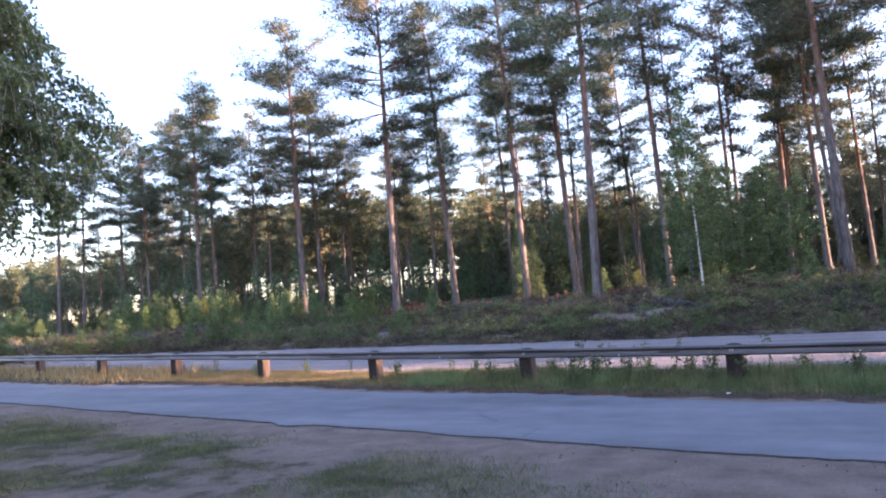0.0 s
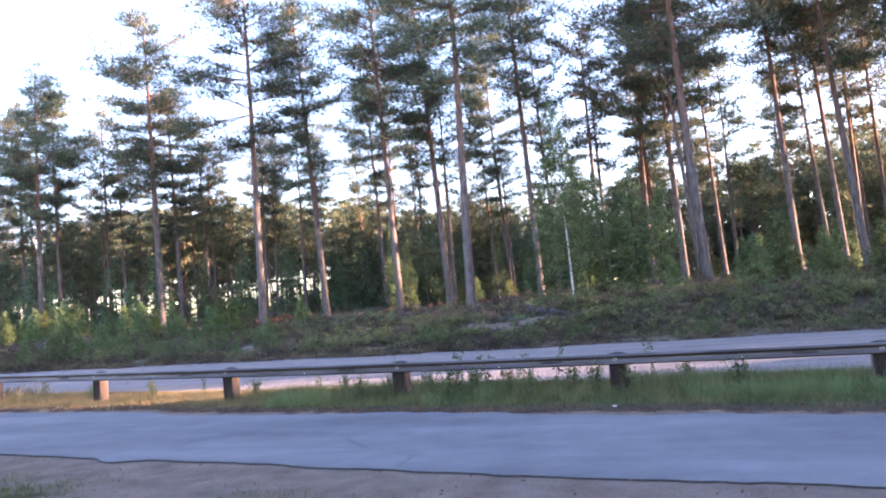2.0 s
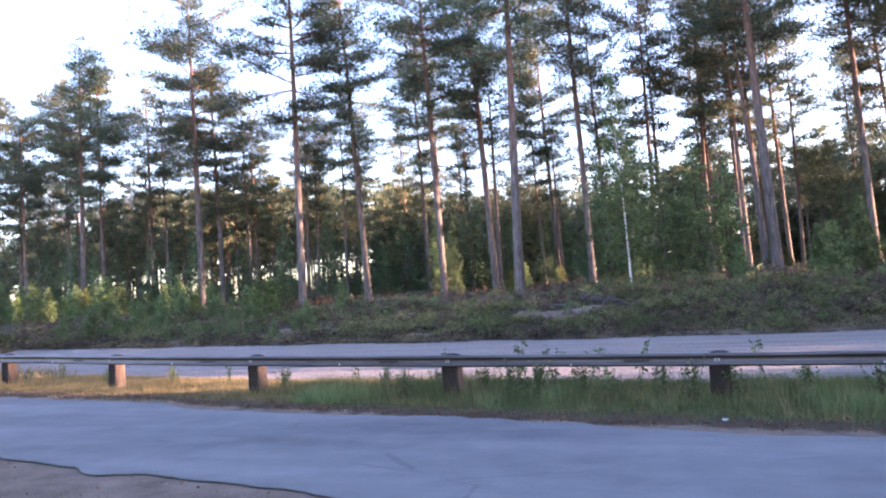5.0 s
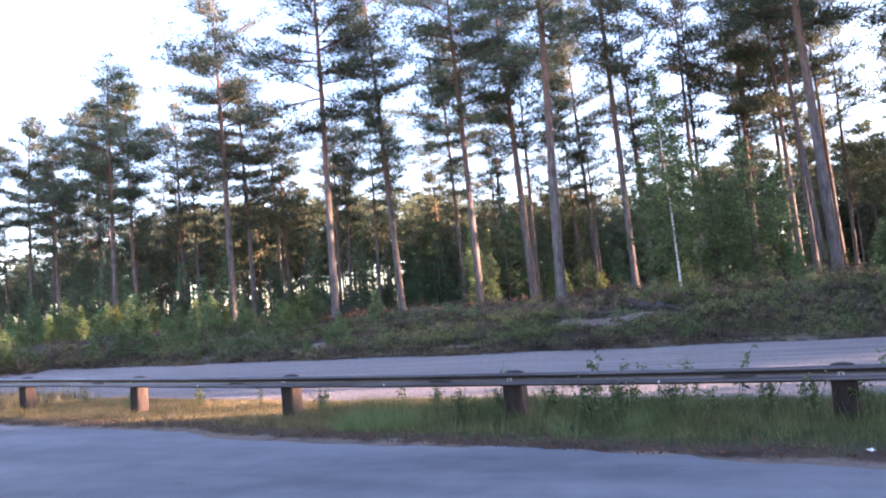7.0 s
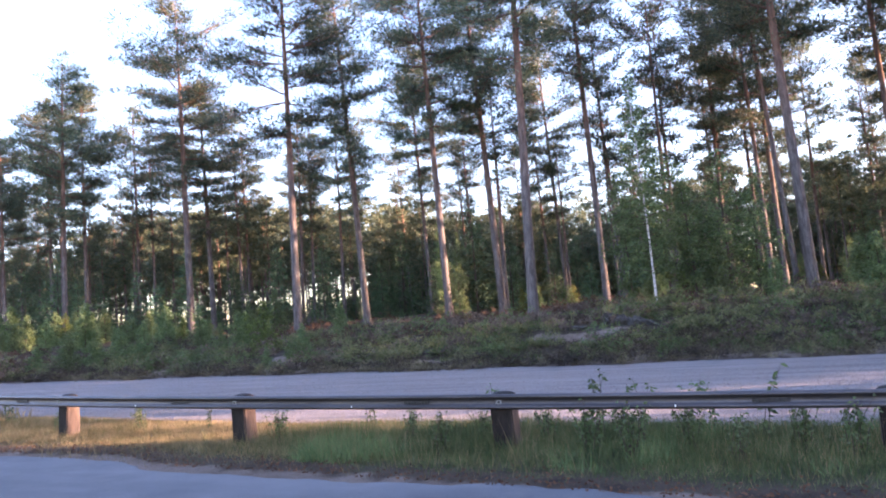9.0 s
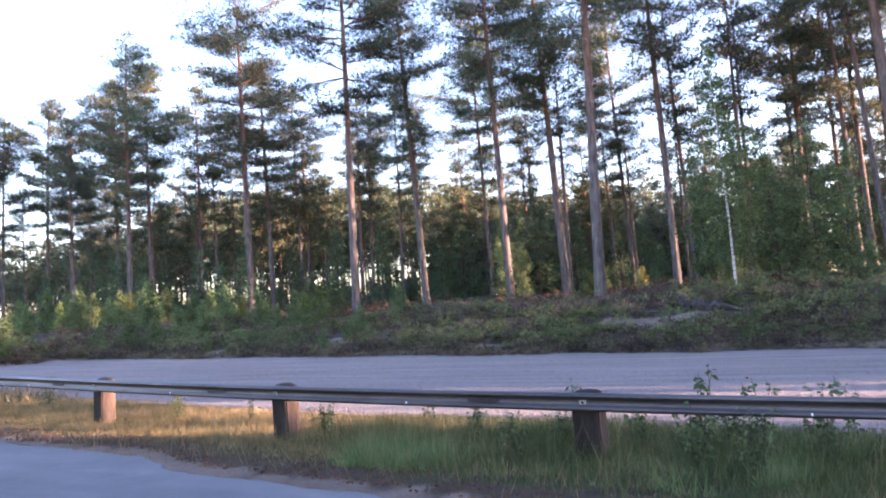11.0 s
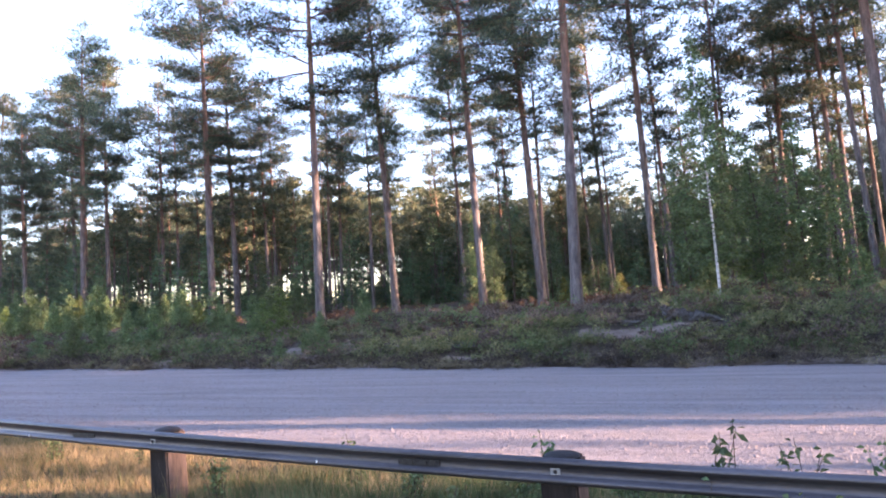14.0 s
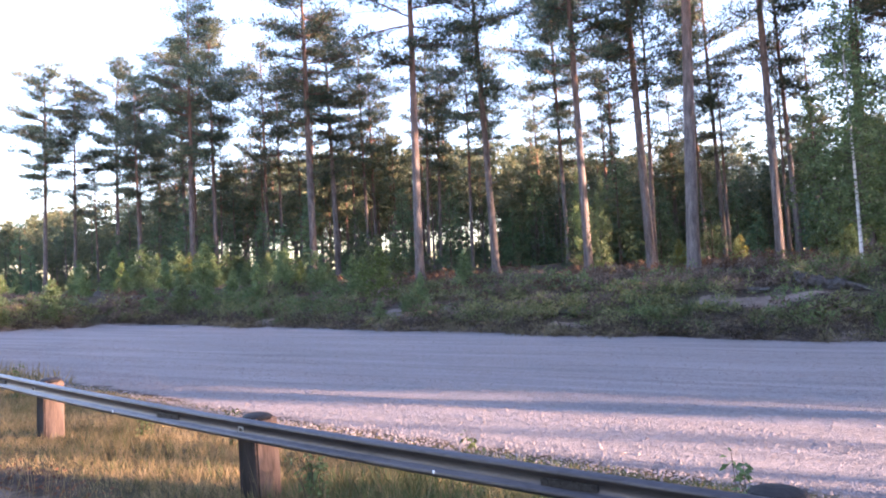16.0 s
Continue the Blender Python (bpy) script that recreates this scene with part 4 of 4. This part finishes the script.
def verge_grass():
    rng = np.random.RandomState(71)
    lo, hi = (lambda x: road_far(x) + 0.35), (lambda x: rail_y(x) + 2.7)
    x, y = scatter(250000, -14, 9, lo, hi, rng)
    mid = np.clip((y - lo(x)) / (hi(x) - lo(x)), 0, 1)
    green = smooth(-7.0, -3.6, x + 1.2 * (patchy(x, y) - 0.5) * 4)
    keep = rng.uniform(0, 1, len(x)) < (0.30 + 0.7 * patchy(x, y, 1.6)) * np.minimum(1, 6 * mid) * np.minimum(1, 4 * (1 - mid))
    x, y, mid, green = x[keep], y[keep], mid[keep], green[keep]
    pick = rng.uniform(0, 1, len(x)) < 0.08 + 0.78 * green
    tall = (0.06 + 0.24 * np.sin(np.pi * mid) * rng.uniform(0.3, 1.25, len(x)) * (0.35 + 1.1 * patchy(x, y, 1.5))) * (0.62 + 0.45 * green)
    grass("verge_grass", x[pick], y[pick], tall[pick], 0.008, GREEN_GRASS, "long green grass under the guard rail", 72)
    grass("dry_grass", x[~pick], y[~pick], tall[~pick], 0.007, DRY_GRASS, "dry straw-coloured grass beside the road", 73, 0.55)
    x, y = scatter(3800, -9, 9, lambda x: rail_y(x) - 1.5, lambda x: rail_y(x) + 1.3, rng)
    keep = rng.uniform(0, 1, len(x)) < smooth(0.36, 0.6, patchy(x + 21, y, 1.2))
    grass("seed_heads", x[keep], y[keep], rng.uniform(0.3, 0.55, keep.sum()), 0.005, DRY_GRASS, "tall pale seed heads over the verge grass", 78, 0.3)
    x, y = scatter(30000, -4.5, 7, lambda x: rail_y(x) - 1.0, lambda x: rail_y(x) + 0.9, rng)
    keep = rng.uniform(0, 1, len(x)) < smooth(0.5, 0.6, patchy(x + 63, y, 1.9))
    grass("verge_herbs", x[keep], y[keep], rng.uniform(0.1, 0.36, keep.sum()), 0.013, BIRCH_LEAVES, "clumps of leafy green herbs in the verge", 79, 0.5)
    x, y = scatter(14000, -60, -14, lo, hi, rng)
    grass("far_verge_grass", x, y, rng.uniform(0.15, 0.45, len(x)), 0.03, DRY_GRASS, "dry grass along the far stretch of road", 74)
    x, y = scatter(150000, -12, 2.5, lambda x: 3.0 + 0 * x, lambda x: 7.0 - 0.27 * x, rng)
    edge = 5.9 - 0.27 * x
    keep = rng.uniform(0, 1, len(x)) < smooth(0.38, 0.62, patchy(x, y, 1.6)) * (1 - smooth(-0.8, 0.7, y - edge)) * (1 - smooth(-1.5, 2.5, x))
    x, y = x[keep], y[keep]
    dry = rng.uniform(0, 1, len(x)) < 0.2 + 0.6 * patchy(x + 40, y, 1.0)
    long = rng.uniform(0.03, 0.11, len(x)) * (0.5 + patchy(x, y, 1.6))
    grass("short_turf", x[~dry], y[~dry], long[~dry], 0.010, GREEN_GRASS, "short patchy trodden turf", 75, 0.8)
    grass("withered_turf", x[dry], y[dry], long[dry], 0.009, WITHERED, "short withered grass in the turf", 76, 1.0)
    x = rng.uniform(-6, 7, 9000)
    y = road_near(x) - 0.3 - 5 * rng.uniform(0, 1, len(x))
    keep = rng.uniform(0, 1, len(x)) < smooth(0.62, 0.72, patchy(x + 9, y, 1.5))
    grass("dirt_tufts", x[keep], y[keep], rng.uniform(0.02, 0.06, keep.sum()), 0.009, WITHERED, "sparse withered tufts on the dirt", 77, 1.0)


def heath(name, n, material, label, seed, size, tall, leaf, where, count, stretch=(-58, 32), full=0.0, slim=0.5):
    """Low shrubs on the bank: mounds of small leaves."""
    rng = np.random.RandomState(seed)
    x = rng.uniform(stretch[0], stretch[1], n)
    y = np.maximum(gravel_far(x), 24) + where[0] + (where[1] - where[0]) * rng.uniform(0, 1, n) ** 1.2
    keep = rng.uniform(0, 1, n) < np.maximum(full, smooth(0.46, 0.54, patchy(x + 13 * seed, y + 7 * seed, 1.3)))
    open_ground = np.max([bare_sand(x + a, y + b) for a, b in ((0, 0), (0.6, 0), (-0.6, 0), (0, 0.4), (0, -0.4))], axis=0)
    keep &= rng.uniform(0, 1, n) > 0.94 * open_ground
    keep &= np.hypot((x + 0.95) / 1.8, (y - 34.9) / 1.0) > 1.0
    x, y = x[keep], y[keep]
    c = np.stack([x, y, height(x, y)], 1)
    k = len(x)
    sc = 0.5 + 1.1 * rng.uniform(0, 1, k) ** 2
    tufts = max(4, count // 14)
    ring, turn = 1.6 * np.sqrt(rng.uniform(0, 1, (k, tufts))), rng.uniform(0, 6.28, (k, tufts))
    lobe = 1 + 0.25 * np.sin(3 * turn + rng.uniform(0, 6.28, (k, 1))) + 0.15 * np.sin(5 * turn + rng.uniform(0, 6.28, (k, 1)))
    out = size * sc[:, None] * lobe * ring
    dome = tall * sc[:, None] * np.sqrt(np.clip(1 - (ring / 1.75) ** 2, 0.02, 1)) * rng.uniform(0.35, 1.0, (k, tufts))
    heart = c[:, None] + np.stack([out * np.cos(turn), out * np.sin(turn), dome], -1)
    ray = unit(rng.randn(k, tufts, 14, 3) * np.array([1, 1, 0.7]) + np.array([0, 0, 0.55]))
    base = (heart[:, :, None] + ray * (0.15 * rng.uniform(0.2, 1.0, (k, tufts, 14, 1)) + 0.03)).reshape(-1, 3)
    d = ray.reshape(-1, 3) + rng.randn(len(base), 3) * 0.3
    v, f = spikes(base, d, leaf * rng.uniform(0.6, 1.4, len(base)), leaf * slim, rng)
    return tagged(part(name, mesh_of(name, v, f), material), label, "shrubs", kind="stuff")


def gravel_stones():
    """Loose angular stones strewn over the yard, thickest along the near side."""
    rng = np.random.RandomState(81)
    n = 64000
    x = rng.uniform(-24, 8, n)
    y = rail_y(x) + 2.3 + 12.5 * rng.uniform(0, 1, n) ** 1.7
    keep = rng.uniform(0, 1, n) < 0.35 + 0.65 * (np.sin((y + 0.15 * x) * 3.3 + 0.6 * np.sin(x * 0.4)) > -0.2)
    x, y = x[keep], y[keep]
    n = len(x)
    r = rng.uniform(0.008, 0.022, n) * (1 + 0.8 * (rng.uniform(0, 1, n) > 0.96))
    tet = np.array([[1, 0, -0.1], [-0.5, 0.87, -0.1], [-0.5, -0.87, -0.1], [0, 0, 0.85]])
    q = tet[None] * rng.uniform(0.65, 1.35, (n, 4, 1)) * r[:, None, None]
    q[:, 3, :2] += rng.uniform(-0.4, 0.4, (n, 2)) * r[:, None]
    a = rng.uniform(0, 6.28, n)
    rx = q[..., 0] * np.cos(a)[:, None] - q[..., 1] * np.sin(a)[:, None]
    ry = q[..., 0] * np.sin(a)[:, None] + q[..., 1] * np.cos(a)[:, None]
    V = np.stack([rx, ry, q[..., 2]], -1) + np.stack([x, y, height(x, y) + 0.002], -1)[:, None]
    F = (np.array([[0, 1, 3], [1, 2, 3], [2, 0, 3]])[None] + 4 * np.arange(n)[:, None, None]).reshape(-1, 3)
    tagged(part("loose_gravel", mesh_of("loose_gravel", V.reshape(-1, 3), F), STONE), "pale angular gravel stones on the open yard", "gravel", kind="stuff")


def pebbles():
    """Small stones on the trodden dirt beside the road."""
    rng = np.random.RandomState(83)
    x = rng.uniform(-12, 7, 2400)
    y = road_near(x) - 0.12 - 5.0 * rng.uniform(0, 1, len(x)) ** 1.6
    n = len(x)
    r = rng.uniform(0.004, 0.010, n) * (1 + 0.9 * (rng.uniform(0, 1, n) > 0.96))
    tet = np.array([[1, 0, 0], [-0.5, 0.87, 0], [-0.5, -0.87, 0], [0, 0, 0.8]])
    a = rng.uniform(0, 6.28, n)
    q = tet[None] * rng.uniform(0.7, 1.3, (n, 4, 1)) * r[:, None, None]
    V = np.stack([q[..., 0] * np.cos(a)[:, None] - q[..., 1] * np.sin(a)[:, None], q[..., 0] * np.sin(a)[:, None] + q[..., 1] * np.cos(a)[:, None], q[..., 2]], -1)
    V = V + np.stack([x, y, height(x, y)], -1)[:, None]
    F = (np.array([[0, 1, 3], [1, 2, 3], [2, 0, 3]])[None] + 4 * np.arange(n)[:, None, None]).reshape(-1, 3)
    tagged(part("pebbles", mesh_of("pebbles", V.reshape(-1, 3), F), STONE), "small stones strewn on the dirt beside the road", "stones", kind="stuff")


def fallen_leaves():
    """Dead leaves gathered along the edges of the asphalt."""
    rng = np.random.RandomState(84)
    n = 3200
    x = rng.uniform(-14, 9, n)
    y = np.where(rng.uniform(0, 1, n) < 0.94, road_far(x) + 0.12 + np.abs(rng.randn(n)) * 0.25, road_near(x) - 0.1 - rng.exponential(0.5, n))
    base = np.stack([x, y, height(x, y) + 0.045], 1)
    v, f = blades(base, rng.randn(n, 3) * np.array([1, 1, 0.15]), rng.uniform(0.02, 0.05, n), 0.025, rng)
    tagged(part("fallen_leaves", mesh_of("fallen_leaves", v, f), LEAF_LITTER), "brown fallen leaves along the road edge", "leaves", kind="stuff")


verge_grass()
pebbles()
fallen_leaves()
heath("bilberry_heath", 900, SHRUB_LEAVES, "low green bilberry shrubs on the bank", 5, 0.42, 0.6, 0.125, (1.1, 9), 190)
heath("green_scrub", 420, BIRCH_LEAVES, "knee-high green scrub on the bank", 4, 0.50, 0.95, 0.11, (0.6, 8), 190)
heath("heather", 1300, HEATHER, "low brown heather on the bank", 6, 0.42, 0.5, 0.12, (1.0, 11), 180)
heath("dark_heather", 200, DARK_HEATHER, "dark mounds of old heather on the bank", 8, 0.60, 0.75, 0.10, (0.3, 9), 200)
heath("bank_grass", 1300, WITHERED, "tufts of dry grass on the bank", 7, 0.35, 0.25, 0.16, (0.0, 8), 70, slim=0.15)
# dark band in place of the shadow under the overhanging growth
heath("foot_shade_heather", 240, DARK_HEATHER, "dark heather standing in for the shade at the foot of the bank", 21, 0.34, 0.42, 0.09, (-0.05, 0.4), 120, (-40, 3), 0.6)
heath("foot_scrub", 120, SHRUB_LEAVES, "bushy green scrub at the foot of the bank", 22, 0.5, 0.85, 0.10, (0.5, 2.6), 260, (-45, -4), 0.25)
heath("bracken", 760, BRACKEN, "dry reddish bracken under the pines", 9, 0.40, 0.42, 0.13, (4.6, 15), 60, (-36, 28))
heath("thick_scrub", 200, SHRUB_LEAVES, "thick knee-high green scrub along the bank", 12, 0.5, 0.55, 0.11, (2.6, 8.0), 230, (1.0, 26), 0.35)
heath("purple_heather", 60, DARK_HEATHER, "dark purple-brown heather in front of the scrub", 13, 0.55, 0.6, 0.10, (1.6, 4.0), 150, (0.5, 26), 0.5)
heath("edge_grass", 700, WITHERED, "short pale grass along the edge of the yard", 14, 0.40, 0.18, 0.12, (-0.3, 2.2), 110, (-40, 26), 0.7, 0.28)
heath("bank_tufts", 420, GREEN_GRASS, "green grass tufts on the lower bank", 16, 0.42, 0.30, 0.24, (0.1, 5.0), 110, (-45, 24), 0.15, 0.12)
heath("edge_herbs", 260, SHRUB_LEAVES, "low green herbs along the edge of the yard", 15, 0.34, 0.3, 0.09, (0.2, 2.2), 90, (-40, 26), 0.4)
gravel_stones()


# ---- single plants by the rail ----
def weed_shapes(seed, h, stems, leaves, leaf):
    rng = np.random.RandomState(seed)
    T, B, D = [], [], []
    for i in range(stems):
        a = rng.uniform(0, 6.28)
        w = np.array([math.cos(a), math.sin(a), 0]) * rng.uniform(0.1, 0.45)
        t = np.linspace(0, 1, 5)[:, None]
        hh = h * rng.uniform(0.65, 1.0)
        p = np.array([rng.uniform(-0.08, 0.08), rng.uniform(-0.08, 0.08), -0.03]) + np.array([0, 0, 1]) * hh * t + w * hh * t * t
        T.append(tube(p, np.linspace(0.006, 0.002, 5), 4))
        at = rng.uniform(0.2, 1, leaves)
        B.append(np.stack([np.interp(at, t[:, 0], p[:, j]) for j in range(3)], 1) + rng.randn(leaves, 3) * 0.015)
        D.append(rng.randn(leaves, 3) * np.array([1, 1, 0.4]))
    B, D = np.concatenate(B), np.concatenate(D)
    return T, blades(B, D, leaf * rng.uniform(0.6, 1.3, len(B)), leaf * 0.55, rng, 0.25)


WEEDS = []
for seed, h, stems, leaves, leaf in ((91, 0.95, 4, 22, 0.07), (92, 0.6, 10, 26, 0.055), (93, 1.1, 2, 24, 0.08)):
    a, b = weed_shapes(seed, h, stems, leaves, leaf)
    WEEDS.append(([mesh_of("weed_stem", *t) for t in a], mesh_of("weed_leaves", *b)))


def weed(kind, x, y, scale, turn):
    ob = new("roadside_weed")
    for stem_mesh in WEEDS[kind][0]:
        part("stem", stem_mesh, TWIG, ob)
    part("leaves", WEEDS[kind][1], BIRCH_LEAVES, ob)
    ob.matrix_world = pose(x, y, ground_z(x, y), 0, 0, turn) @ Matrix.Scale(scale, 4)
    tagged(ob, "leafy green weed growing beside the guard rail", "plant", "weeds by the rail")


for kind, x, dy, s, turn in ((0, -0.9, 0.5, 1.1, 0), (1, -1.0, 0.1, 1.1, 40), (2, 0.9, 0.6, 1.0, 90), (1, 1.2, 0.3, 1.0, 130), (0, -2.1, 0.5, 0.9, 200), (0, -0.35, 0.6, 0.95, 290), (1, -0.65, 0.75, 0.9, 160), (1, -2.35, 0.6, 0.8, 12), (1, -5.3, 0.2, 0.85, 20), (1, -2.75, -0.25, 0.9, 77),
                             (0, 0.4, 0.9, 0.8, 150), (1, -8.6, 0.8, 0.8, 300), (1, 3.2, 0.4, 1.0, 250), (2, 2.6, 0.7, 1.0, 10), (1, -3.4, 0.6, 0.8, 110), (1, 0.1, 0.2, 1.0, 190), (0, -12.5, 0.8, 0.8, 60),
                             (1, -0.5, -0.2, 1.1, 15), (1, 0.5, -0.4, 0.9, 85), (1, 1.6, -0.1, 1.1, 125), (1, -1.5, 0.5, 0.9, 205), (1, 2.2, 0.1, 1.0, 285), (1, 3.9, -0.2, 1.1, 330), (0, -7.2, 1.0, 0.6, 5), (1, -10.4, 0.4, 0.7, 140), (0, 0.2, 1.2, 0.9, 44), (0, -4.1, 0.9, 0.7, 222)):
    weed(kind, x, float(rail_y(x)) + dy, s, turn)

# ---- the birch by the road ----
def weeping_birch_shapes(seed, h, reach, boughs, strands, leaf, stem_r):
    """A big birch: rising limbs from which thin leafy strands hang."""
    rng = np.random.RandomState(seed)
    zs = np.linspace(-0.2, h, 12)
    stem = [tube(np.stack([0.25 * np.sin(zs * 0.4), 0.2 * np.sin(zs * 0.3 + 1), zs], 1), stem_r * (1 - np.clip(zs / h, 0, 1)) ** 0.8 + 0.01, 10)]
    B, D = [], []
    for i in range(boughs):
        s = (i + rng.uniform(0, 1)) / boughs
        z = h * (0.22 + 0.76 * s)
        L = reach * (0.6 + 0.6 * min(1, 2.5 * s)) * (1.1 - s) ** 0.5 * rng.uniform(0.6, 1.15)
        az = rng.uniform(0, 6.28)
        t = np.linspace(0, 1, 6)
        p = np.array([0, 0, z]) + np.array([math.cos(az), math.sin(az), 0]) * L * t[:, None]
        p[:, 2] += 0.75 * L * t - 0.7 * L * t * t
        stem.append(tube(p, np.linspace(0.3 * stem_r * (1.1 - s), 0.006, 6), 4))
        for k in range(max(3, int(strands * L / reach))):
            a = rng.uniform(0.25, 1.0)
            q = np.array([np.interp(a, t, p[:, j]) for j in range(3)])
            out = np.array([math.cos(az), math.sin(az), 0]) * rng.uniform(0, 0.5) + rng.randn(3) * np.array([0.35, 0.35, 0.15])
            hang = rng.uniform(0.4, 1.5)
            u = np.linspace(0, 1, 5)[:, None]
            line = q + out * np.sqrt(u) - np.array([0, 0, 1]) * hang * u * u
            stem.append(tube(line, np.linspace(0.006, 0.002, 5), 3))
            n = int(22 + 30 * hang)
            at = rng.uniform(0.1, 1, n)
            B.append(np.stack([np.interp(at, u[:, 0], line[:, j]) for j in range(3)], 1) + rng.randn(n, 3) * 0.06)
            D.append(rng.randn(n, 3) * 0.7 + np.array([0, 0, -0.7]))
    B, D = np.concatenate(B), np.concatenate(D)
    return join(stem), spikes(B, D, leaf * rng.uniform(0.7, 1.3, len(B)), leaf * 0.85, rng)


s, l = weeping_birch_shapes(99, 12.0, 3.4, 105, 50, 0.085, 0.15)
ob = tree_thing("roadside_birch", s, l, BIRCH_BARK, BIRCH_LEAVES, "large birch with hanging leafy branches beside the road", "tree", "")
ob.matrix_world = stand_upright(-11.15, 6.2, 1.0, 0)


# ---- rocks and stump on the bank ----
def rock(x, y, sx, sy, sz, seed, name="rock", label="grey lichen-covered rock on the bank"):
    rng = np.random.RandomState(seed)
    bm = bmesh.new()
    bmesh.ops.create_icosphere(bm, subdivisions=4, radius=0.5)
    for v in bm.verts:
        k = 1 + 0.45 * noise.noise(v.co * 2.6 + Vector((seed, 0, 0))) + 0.3 * noise.noise(v.co * 7 + Vector((0, seed, 0))) - 0.2 * abs(noise.noise(v.co * 13))
        v.co = Vector((v.co.x * sx * k, v.co.y * sy * k, max(v.co.z, -0.3) * sz * k))
    ob = part(name, bm, ROCK)
    ob.matrix_world = pose(x, y, ground_z(x, y) + sz * 0.18, 0, 0, rng.uniform(0, 360))
    return tagged(ob, label, "rock")


def fallen_stump(x, y, seed):
    """An uprooted stump: a gnarled grey log with torn roots at one end and a slab of bark beside it."""
    rng = np.random.RandomState(seed)
    ob = new("uprooted_stump")
    t = np.linspace(0, 1, 40)
    line = np.stack([-0.85 + 1.55 * t, 0.12 * np.sin(4 * t), 0.33 - 0.12 * t + 0.03 * np.sin(9 * t)], 1)
    v, f = tube(line, 0.24 - 0.07 * t + 0.04 * np.sin(17 * t), 20)
    v = v + 0.035 * np.sin(v[:, [1, 2, 0]] * 29 + 3) + 0.02 * np.sin(v[:, [2, 0, 1]] * 61)
    v = v + np.array([[0.09 * noise.noise(Vector(q) * 7 + Vector((k, 0, 0))) for k in (0, 9, 18)] for q in v])
    part("log", smooth_shade(mesh_of("log", v, f)), DEAD_WOOD, ob)
    for i in range(9):
        a, k = rng.uniform(0, 6.28), np.linspace(0, 1, 6)[:, None]
        start = np.array([-0.8 + rng.uniform(-0.08, 0.25), 0.1 * math.cos(a), 0.34 + 0.1 * math.sin(a)])
        way = np.array([-0.16 * rng.uniform(0.0, 1.4), 0.26 * math.cos(a), 0.2 * math.sin(a) - 0.06]) * rng.uniform(0.7, 1.3)
        curl = np.array([0.12 * rng.randn(), 0.1 * rng.randn(), 0.12 * rng.randn()])
        part("root", smooth_shade(mesh_of("root", *tube(start + way * k + curl * k * k, np.linspace(0.085, 0.03, 6), 7))), DEAD_WOOD, ob)
    for i, (px, pz, ln) in enumerate(((0.35, 0.1, 0.9), (0.9, 0.16, 0.7))):
        k = np.linspace(0, 1, 7)
        limb = np.stack([px - 0.3 + ln * k, -0.16 - 0.1 * i + 0.06 * np.sin(5 * k), pz + 0.1 * np.sin(3 * k + i)], 1)
        part("branch", smooth_shade(mesh_of("branch", *tube(limb, 0.075 - 0.03 * k, 8))), DEAD_WOOD, ob)
    ob.matrix_world = pose(x, y, ground_z(x, y) - 0.12, 0, 4, 6)
    tagged(ob, "uprooted grey weathered stump lying on the sandy bank", "tree stump")


fallen_stump(-0.95, 35.2, 6)
rock(-3.0, 35.6, 0.9, 0.7, 0.25, 3, label="low pale stone in the sandy bank")
rock(9.6, 43.4, 1.6, 1.2, 0.7, 4, label="heap of grey rock under the pines")
rock(11.0, 43.8, 1.6, 1.2, 0.7, 5, label="heap of grey rock under the pines")
rock(-8.8, 34.6, 1.1, 0.7, 0.3, 6, label="low pale stone in the sandy bank")


# ---- litter ----
def litter(x, y, size, seed):
    rng = np.random.RandomState(seed)
    bm = bmesh.new()
    bmesh.ops.create_grid(bm, x_segments=4, y_segments=3, size=0.5)
    for v in bm.verts:
        v.co = Vector((v.co.x * size * 1.4, v.co.y * size, 0.3 * size * rng.uniform(0, 1)))
    bmesh.ops.solidify(bm, geom=bm.faces[:], thickness=0.002)
    ob = part("paper_scrap", bm, LITTER)
    ob.matrix_world = pose(x, y, ground_z(x, y) + 0.004, 0, 0, rng.uniform(0, 360))
    tagged(ob, "crumpled white paper scrap on the ground", "litter", "litter by the road")


litter(-7.9, 5.6, 0.07, 1)
litter(-3.7, 12.7, 0.06, 2)
litter(1.9, 11.2, 0.06, 3)
